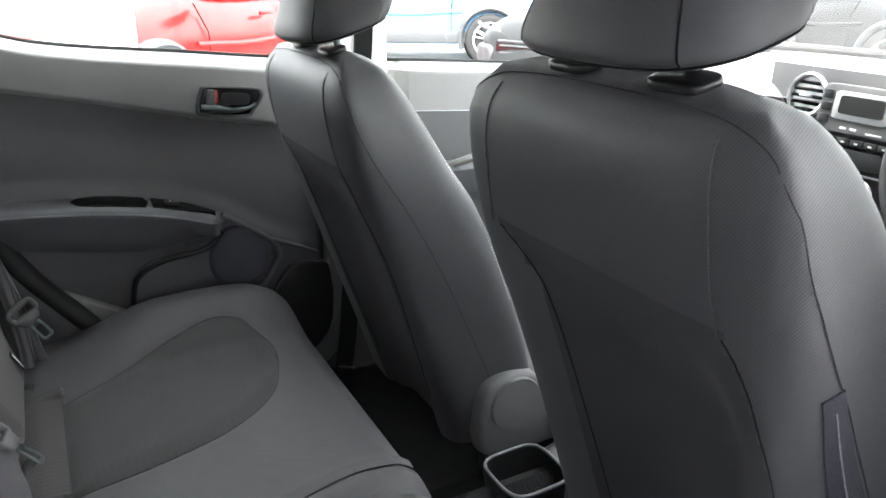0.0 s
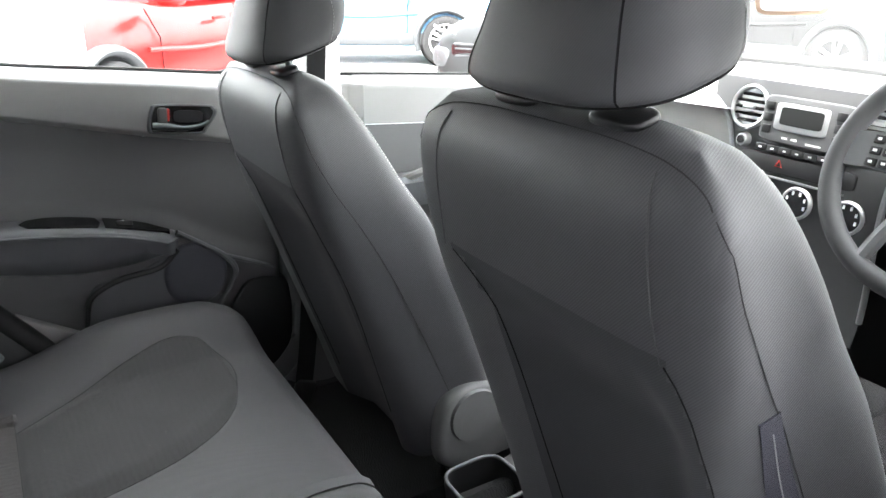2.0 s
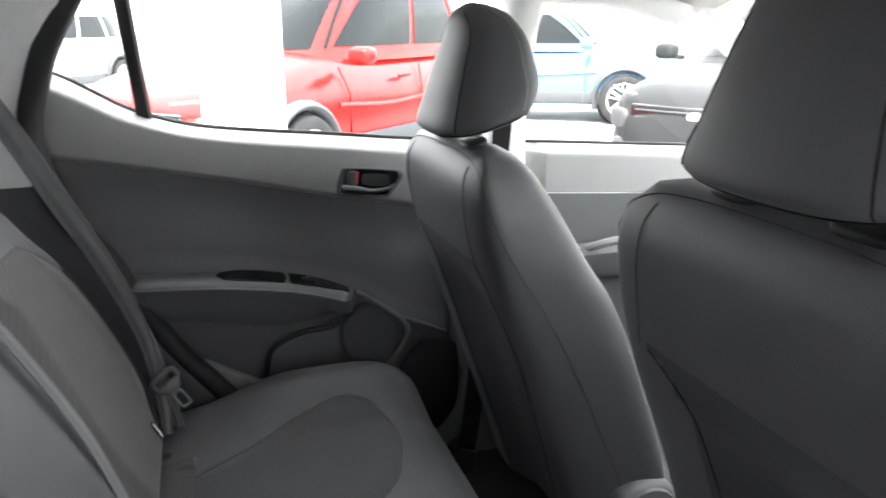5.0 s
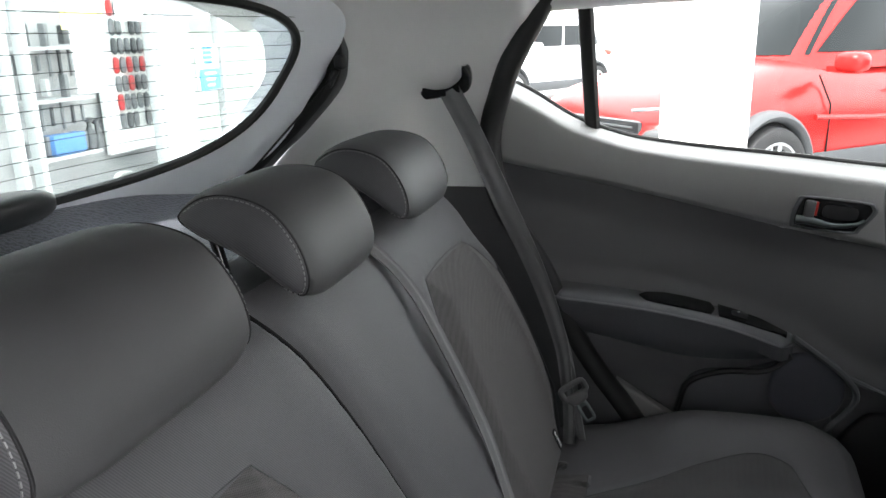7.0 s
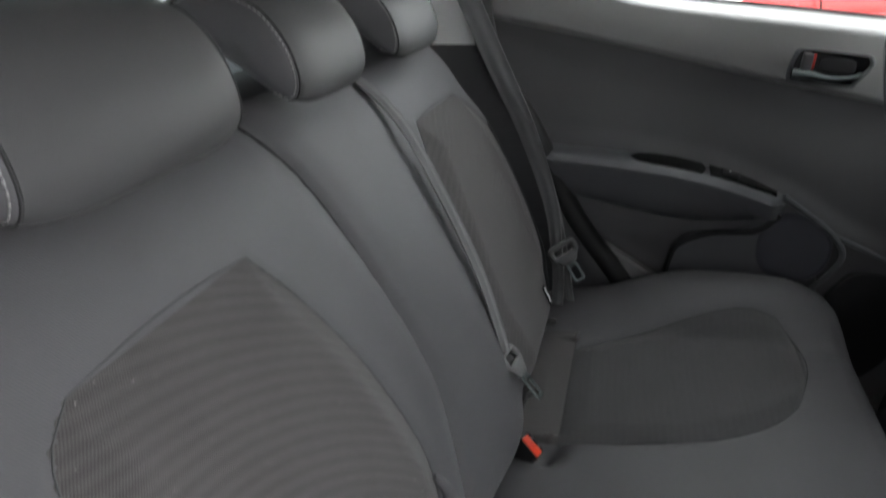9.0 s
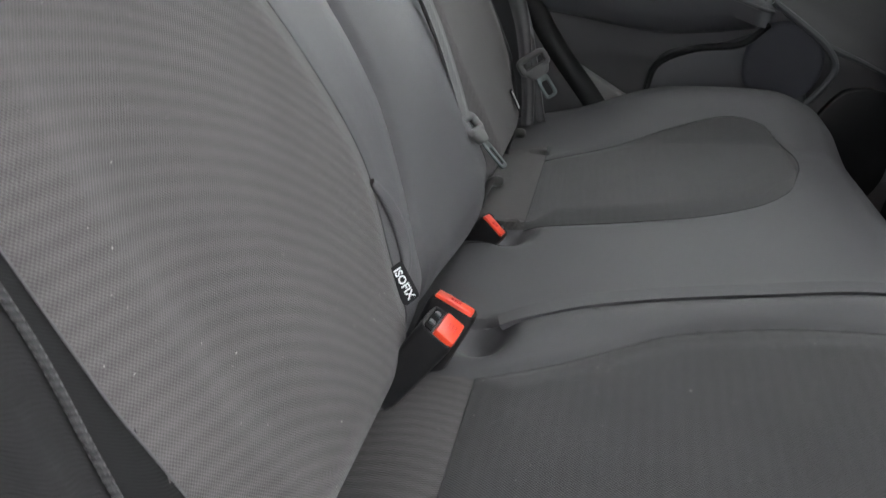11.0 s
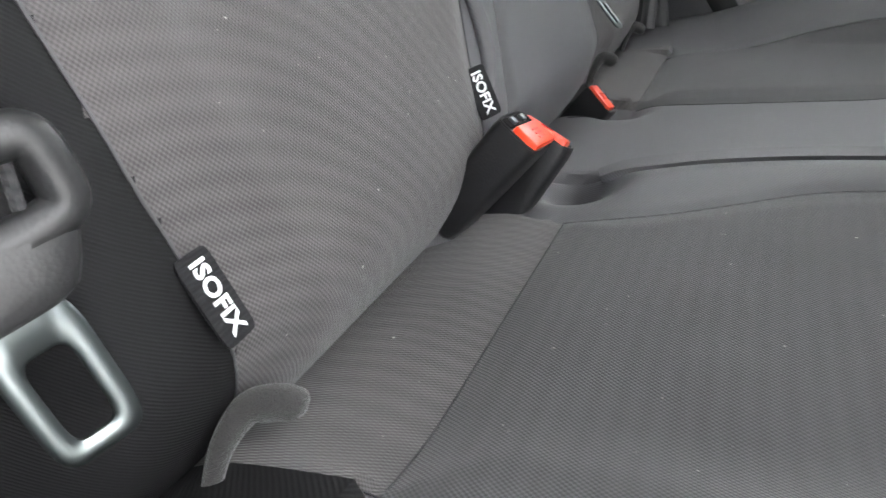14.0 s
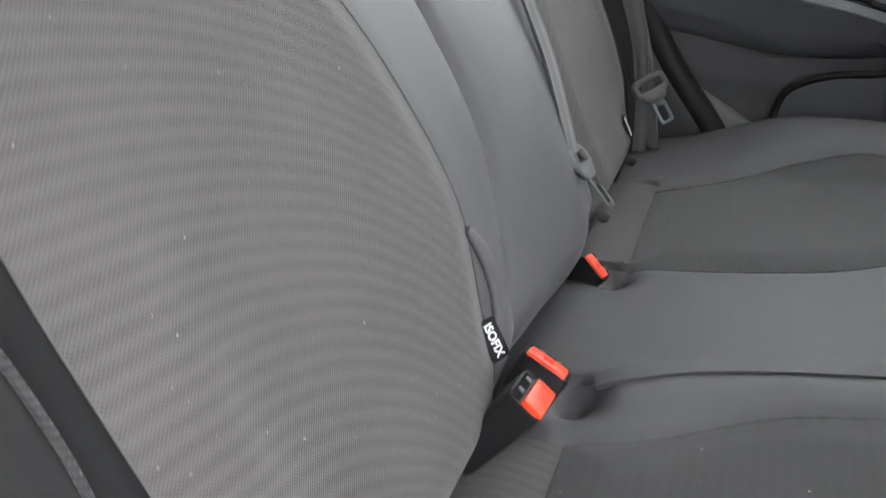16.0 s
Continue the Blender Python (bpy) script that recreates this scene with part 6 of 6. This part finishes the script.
def suv(name, label, paint, m, length=4.2, width=1.80, height=1.55, plate_on=False, lift=0.0, mirrors=(1, -1)):
    """A parked crossover: nose towards local -x, wheels on z = 0."""
    car = thing(name, label, "car", at=tuple(m.translation))
    W = width / 2
    axle = (0.88, 0.88 + 0.60 * length)

    def hood(x):
        k = x / length
        return along(k, (0, 0.62), (0.03, 0.80), (0.08, 0.90), (0.24, 0.99), (0.34, 1.02), (0.60, 1.04), (0.92, 1.06), (0.98, 0.95), (1.0, 0.70)) + lift * smooth(k / 0.3)

    def half(x):
        k = x / length
        return W * along(k, (0, 0.62), (0.02, 0.78), (0.07, 0.92), (0.16, 0.99), (0.3, 1.0), (0.85, 1.0), (0.95, 0.93), (1.0, 0.78))
    rows = []
    for x in span(0, length, 44):
        top, w = hood(x), half(x)
        low = 0.22 + 0.12 * (1 - smooth(x / 0.25))
        rows.append([Vector((x, c * w * (1 - 0.10 * smooth((z - 0.72) / 0.3)), z)) for c, z in [(c, low + (top - low) * (v + 1) / 2) for c, v in oval(1, 1, 4.5, 36)]])
    hull = part("body", moved(loft(rows), m), paint, car, crease=50)
    def cabin(z):
        """Front, rear, half width and height of the cabin at z from 0 to 1."""
        return 0.27 * length + 0.20 * length * z, 0.97 * length - 0.13 * length * z ** 1.5, W * (0.90 - 0.20 * z), 0.96 + lift * 0.6 + (height - 0.96 - lift * 0.6) * math.sin(z * math.pi / 2)

    def bow(t):
        return (1 - min(0.999, abs(t)) ** 4.5) ** (1 / 4.5)

    def side_window(e, a, b):
        """Dark side glass between two places along the cabin, following its curve."""
        def f(u, v):
            x0, x1, w, zz = cabin(0.12 + 0.50 * v)
            lean = 0.10 * v if a < -0.5 else 0.0
            c = a + lean + (b - a - lean) * u
            return ((x0 + x1) / 2 + c * (x1 - x0) / 2, e * (bow(c) * w + 0.010), zz)
        return grid(f, span(0, 1, 10), span(0, 1, 8))

    def end_window(e):
        def f(u, v):
            x0, x1, w, zz = cabin(0.10 + 0.55 * v)
            t = -0.86 + 1.72 * u
            return ((x0 + x1) / 2 + e * (bow(t) * (x1 - x0) / 2 + 0.010), t * w, zz)
        return grid(f, span(0, 1, 12), span(0, 1, 8))
    rows = []
    for z in span(0, 1, 14):
        x0, x1, w, zz = cabin(z)
        rows.append([Vector(((x0 + x1) / 2 + c * (x1 - x0) / 2, v * w, zz)) for c, v in oval(1, 1, 4.5, 48)])
    part("cabin", moved(loft(rows), m), paint, car, "painted cabin and roof", crease=50)
    part("windscreen", moved(end_window(-1), m), CAR_GLASS, car, "dark windscreen")
    part("rear_window", moved(end_window(1), m), CAR_GLASS, car, "dark rear window")
    for e in (1, -1):
        for a, b in ((-0.84, -0.14), (-0.09, 0.44), (0.49, 0.80)):
            part("side_window", moved(side_window(e, a, b), m), CAR_GLASS, car, "dark side window")
        if e in mirrors:
            part("door_mirror", moved(joined(pillow(0.09, 0.11, 0.075), box_at(0.05, 0.12, 0.04, 0, -e * 0.12, -0.05)), m @ pose(0.335 * length, e * (W + 0.13), 1.08)), paint, hull, "painted door mirror")
        for ax in axle:
            arch = [Vector((ax + 0.40 * math.cos(a), e * (W + 0.004), 0.34 + 0.40 * math.sin(a))) for a in span(-0.35, math.pi + 0.35, 20)]
            part("wheel_arch", moved(tube(arch, 0.075, 10, flat=0.55), m), CLADDING, hull, "grey plastic wheel arch")
            well = moved(lathe([(0.0, 0.0), (0.37, 0.0), (0.37, 0.02), (0.0, 0.02)], 28), axes((ax, e * (W - 0.012), 0.34), (1, 0, 0), (0, 0, 1)))
            part("arch_well", moved(well, m), SEAM, hull)
            wmx = m @ axes((ax, e * (W - 0.10), 0.335), (1, 0, 0) if e < 0 else (-1, 0, 0), (0, 0, 1))
            tyre = part("tyre", moved(lathe([(0.21, 0.0), (0.31, 0.0), (0.335, 0.03), (0.335, 0.15), (0.32, 0.185), (0.28, 0.20), (0.235, 0.195), (0.225, 0.14)], 36), wmx), TYRE, car, "black tyre")
            part("rim", moved(joined(lathe([(0.225, 0.10), (0.235, 0.19), (0.215, 0.192), (0.205, 0.10)], 36), lathe([(0.0, 0.17), (0.045, 0.17), (0.055, 0.12)], 16),
                                     *[moved(box(0.19, 0.040, 0.03, 0.008), pose(0, 0, 0, 0, 0, 36 * k * 2) @ pose(0.125, 0.0, 0.155, 0, 0, 6)) for k in range(5)],
                                     *[moved(box(0.19, 0.022, 0.03, 0.006), pose(0, 0, 0, 0, 0, 36 * k * 2 + 26) @ pose(0.125, 0.0, 0.152)) for k in range(5)]), wmx), ALLOY, tyre, "silver alloy wheel rim")
        part("side_cladding", moved(box(0.52 * length, 0.03, 0.16, 0.012), m @ pose(0.88 + 0.30 * length, e * (W - 0.002), 0.36)), CLADDING, hull, "grey sill cladding")
        part("crease_line", moved(tube(curve([(0.30 * length, e * (W + 0.0), 0.70), (0.5 * length, e * (W + 0.004), 0.66), (0.75 * length, e * (W + 0.002), 0.74)], 6), 0.02, 8), m), paint, hull)
        part("door_gap", moved(tube([Vector((0.335 * length, e * (W + 0.001), 0.42)), Vector((0.335 * length, e * (W - 0.002), 0.78)), Vector((0.32 * length, e * (W - 0.07), 0.99))], 0.006, 6), m), SEAM, hull)
        part("door_gap", moved(tube([Vector((0.59 * length, e * (W + 0.001), 0.42)), Vector((0.59 * length, e * (W - 0.002), 0.78)), Vector((0.60 * length, e * (W - 0.07), 0.99))], 0.006, 6), m), SEAM, hull)
        part("door_handle", moved(box(0.20, 0.03, 0.03, 0.01), m @ pose(0.52 * length, e * (W + 0.005), 0.88)), paint, hull)
        lamp = [Vector((0.02 + 0.10 * t * t + 0.20 * max(0, t - 0.5), e * W * (0.56 + 0.36 * t), 0.80 + 0.035 * t)) for t in span(0, 1, 8)]
        part("running_lamp", moved(tube(lamp, 0.013, 8), m), LAMP_GLASS, hull, "slim running lamp")
        part("headlamp", moved(pillow(0.035, 0.11, 0.055), m @ pose(0.115, e * W * 0.76, 0.60, 0, 0, -e * 35)), LAMP_GLASS, hull, "headlamp under the running lamp")
        part("lamp_surround", moved(pillow(0.045, 0.15, 0.085), m @ pose(0.125, e * W * 0.77, 0.60, 0, 0, -e * 35)), CLADDING, hull)
        part("tail_lamp", moved(pillow(0.05, 0.12, 0.06), m @ pose(length - 0.06, e * W * 0.74, 0.90)), RED_MARK, hull)
    part("grille", moved(box(0.06, 0.62 * width, 0.26, 0.03), m @ pose(0.055, 0, 0.60)), GLOSS_BLACK, hull, "black front grille")
    for i in range(4):
        part("grille_bar", moved(box(0.02, 0.56 * width, 0.014, 0.004), m @ pose(0.022, 0, 0.52 + 0.055 * i)), CLADDING, hull)
    part("badge", moved(lathe([(0.0, 0.0), (0.07, 0.0), (0.065, 0.012), (0.0, 0.012)], 24), m @ axes((0.022, 0, 0.66), (0, -1, 0), (0, 0, 1)) @ Matrix.Diagonal((1, 0.55, 1, 1))), SILVER, hull, "oval silver badge")
    part("bumper", moved(box(0.12, 0.80 * width, 0.20, 0.05), m @ pose(0.085, 0, 0.36)), CLADDING, hull, "grey lower bumper")
    if plate_on:
        part("number_plate", moved(box(0.02, 0.52, 0.115, 0.004), m @ pose(0.015, 0, 0.45)), PLATE_WHITE, hull, "white front plate")
    for e in (1, -1):
        part("roof_rail", moved(tube(curve([(0.50 * length, e * W * 0.66, height + 0.0), (0.58 * length, e * W * 0.66, height + 0.045), (0.78 * length, e * W * 0.66, height + 0.03), (0.84 * length, e * W * 0.66, height - 0.03)], 5), 0.015, 6), m), SILVER, car)
    return car


suv("crossover", "parked red crossover with grey wheel arches", CAR_RED, pose(-0.39, 4.98, 0, 0, 0, 43), 4.5, 1.86, 1.68, lift=0.10, mirrors=(-1,))
suv("crossover", "parked blue crossover behind the others", CAR_BLUE, pose(6.9, 8.6, 0, 0, 0, 150))
suv("crossover", "parked dark grey crossover seen from its nose", CAR_GREY, pose(3.62, 3.92, 0, 0, 0, 27), plate_on=True)
suv("crossover", "parked white crossover further off", CAR_WHITE, pose(-3.6, 12.5, 0, 0, 0, 60))
suv("crossover", "parked white crossover further off", CAR_WHITE, pose(-6.5, 15.5, 0, 0, 0, 75))
suv("crossover", "parked grey crossover past the windscreen", CAR_GREY, pose(9.5, 3.6, 0, 0, 0, 100))

column = thing("column", "white square canopy column beside the car", "column", at=(0.35, 2.75, 0))
part("shaft", moved(box(0.36, 0.36, 4.2, 0.01), pose(0.335, 2.85, 2.1)), WHITE_RENDER, column)
part("base_plate", moved(box(0.50, 0.50, 0.03, 0.005), pose(0.335, 2.85, 0.018)), WHITE_RENDER, column)
# Unseen wall and roof, added to block light from the car's open side.
WALL_DARK = material("grey_wall_paint", (0.20, 0.20, 0.205), 0.8)
vary(WALL_DARK, (0.20, 0.20, 0.205), 0.15, 1.2)
tagged(solid("wall_shade", joined(moved(box(8.10, 0.20, 2.3), pose(-3.0, -1.50, 1.15)), moved(box(8.10, 0.62, 0.10), pose(-3.0, -1.29, 2.35))), WALL_DARK), "unseen grey wall with a narrow roof, added to shade the car's open side", "wall", kind="structure")

# the sales office behind the car, with a key board behind its glass
FRAME_GREY = material("pale_window_frame", (0.50, 0.52, 0.53), 0.4)
OFFICE_GREEN = material("grey_green_panel", (0.36, 0.41, 0.38), 0.5)
PAPER = material("white_paper", (0.85, 0.86, 0.86), 0.6)
PAPER_YELLOW = material("yellow_paper", (0.75, 0.66, 0.25), 0.6)
PAPER_BLUE = material("blue_print", (0.08, 0.35, 0.65), 0.5)
FOB_GREY = material("grey_key_fob", (0.18, 0.19, 0.20), 0.4)
FOB_DARK = material("dark_key_fob", (0.07, 0.075, 0.08), 0.4)
FOB_RED = material("red_key_fob", (0.50, 0.05, 0.05), 0.4)
BLUE_BOX = material("blue_box_card", (0.07, 0.20, 0.45), 0.5)
OFFICE_WALL = material("office_wall_paint", (0.36, 0.365, 0.37), 0.7)
vary(OFFICE_WALL, (0.36, 0.365, 0.37), 0.08, 2.0)
office = thing("office", "white sales office front with glazed panels", "building", at=(-3.6, 3.5, 0))
part("back_wall", moved(box(0.12, 9.0, 3.4), pose(-3.75, 4.0, 1.7)), OFFICE_WALL, office)
part("plinth", moved(box(0.20, 9.0, 0.42), pose(-3.35, 4.0, 0.21)), WHITE_RENDER, office)
part("grey_panel", moved(box(0.04, 1.7, 3.0), pose(-3.60, 5.70, 1.6)), OFFICE_GREEN, office, "grey-green panel behind the glass")
part("post", moved(box(0.10, 0.34, 3.2, 0.01), pose(-3.27, 4.14, 1.7)), WHITE_RENDER, office, "broad white post between the glazed panels")
for y in (0.6, 2.0, 2.66, 2.80, 3.93, 4.35, 4.80, 6.2, 7.8):
    part("mullion", moved(box(0.07, 0.045, 3.2, 0.008), pose(-3.28, y, 1.7)), FRAME_GREY, office)
for z in (2.55,):
    part("transom", moved(box(0.07, 8.6, 0.06, 0.008), pose(-3.28, 4.0, z)), FRAME_GREY, office)
part("roof", moved(box(0.9, 9.4, 0.25), pose(-3.5, 4.0, 3.45)), WHITE_RENDER, office)
for y, z, w, h, mat in ((3.27, 1.32, 0.26, 0.58, PAPER), (3.70, 1.53, 0.28, 0.14, PAPER), (4.45, 1.56, 0.38, 0.14, PAPER), (5.19, 1.55, 0.86, 0.24, PAPER), (4.555, 1.12, 0.30, 0.35, PAPER), (3.25, 1.455, 0.36, 0.10, PAPER_YELLOW), (5.35, 1.02, 0.20, 0.24, PAPER)):
    part("notice", moved(box(0.004, w, h), pose(-3.235 if mat is PAPER else -3.226, y, z)), mat, office, "white paper notice on the glass")
sticker = part("sticker", moved(box(0.004, 0.27, 0.16), pose(-3.221, 4.555, 1.035)), PAPER_BLUE, office, "blue and white sticker on the glass")
for k in range(3):
    part("printed_line", moved(box(0.003, 0.15 - 0.03 * k, 0.018), pose(-3.2165, 4.555, 1.08 - 0.045 * k)), PAPER, sticker)
for k in range(4):
    part("notice_print", moved(box(0.003, 0.13 - 0.02 * (k % 2), 0.024), pose(-3.2225, 4.55, 1.27 - 0.036 * k)), PAPER_BLUE, office)
board = thing("key_board", "white board with rows of hanging key fobs", "key board", at=(-3.6, 4.0, 1.2))
part("panel", moved(box(0.03, 0.66, 1.30), pose(-3.62, 4.12, 1.20)), PAPER, board)
rng = random.Random(4)
for r in range(7):
    for c in range(6):
        if rng.random() < 0.08:
            continue
        mat = rng.choice([FOB_GREY, FOB_GREY, FOB_GREY, FOB_DARK, FOB_RED])
        part("key_fob", moved(pillow(0.012, 0.029, 0.058, 3, 10, 6), pose(-3.59, 3.955 + 0.071 * c, 0.775 + 0.131 * r)), mat, board)
rack = thing("tool_rack", "white rack with small hanging goods and a blue box", "rack", at=(-3.6, 3.3, 0.6))
for z in (0.62, 0.98, 1.30):
    part("shelf", moved(box(0.16, 0.62, 0.02), pose(-3.58, 3.28, z)), FRAME_GREY, rack)
part("box", moved(box(0.10, 0.28, 0.13, 0.01), pose(-3.56, 3.32, 0.70)), BLUE_BOX, rack, "blue cardboard box")
for k in range(14):
    part("tool", moved(box(0.02, 0.018, 0.09 + 0.10 * rng.random(), 0.004), pose(-3.56, 2.98 + 0.045 * k, 0.88 + 0.33 * (k % 2))), rng.choice([FOB_DARK, FOB_GREY, FOB_GREY]), rack)
for y, z in ((3.55, 0.77), (3.62, 0.75)):
    part("spray_bottle", moved(lathe([(0.0, 0.0), (0.035, 0.0), (0.035, 0.11), (0.014, 0.14), (0.014, 0.17), (0.03, 0.175), (0.03, 0.20), (0.0, 0.205)], 14), pose(-3.55, y, z - 0.13)), FOB_DARK, rack, "dark spray bottle")
for k in range(10):
    z = (0.70, 1.06, 1.38)[k % 3]
    part("packet", moved(box(0.05, 0.03 + 0.02 * rng.random(), 0.10 + 0.06 * rng.random(), 0.006), pose(-3.57, 3.02 + 0.055 * k, z)), rng.choice([FOB_GREY, FOB_DARK, FRAME_GREY]), rack)

# showroom glazing past the windscreen
front = thing("showroom", "white-framed showroom glazing in front of the car", "building", at=(14, 2, 0))
part("back_wall", moved(box(0.2, 26, 5), pose(18, 2, 2.5)), WHITE_RENDER, front)
for y in (-6, -3, -0.6, 1.8, 4.2, 6.6, 9):
    part("mullion", moved(box(0.12, 0.10, 4.4, 0.01), pose(13.5, y, 2.2)), FRAME_GREY, front)
part("transom", moved(box(0.12, 16, 0.10, 0.01), pose(13.5, 1.5, 3.2)), FRAME_GREY, front)
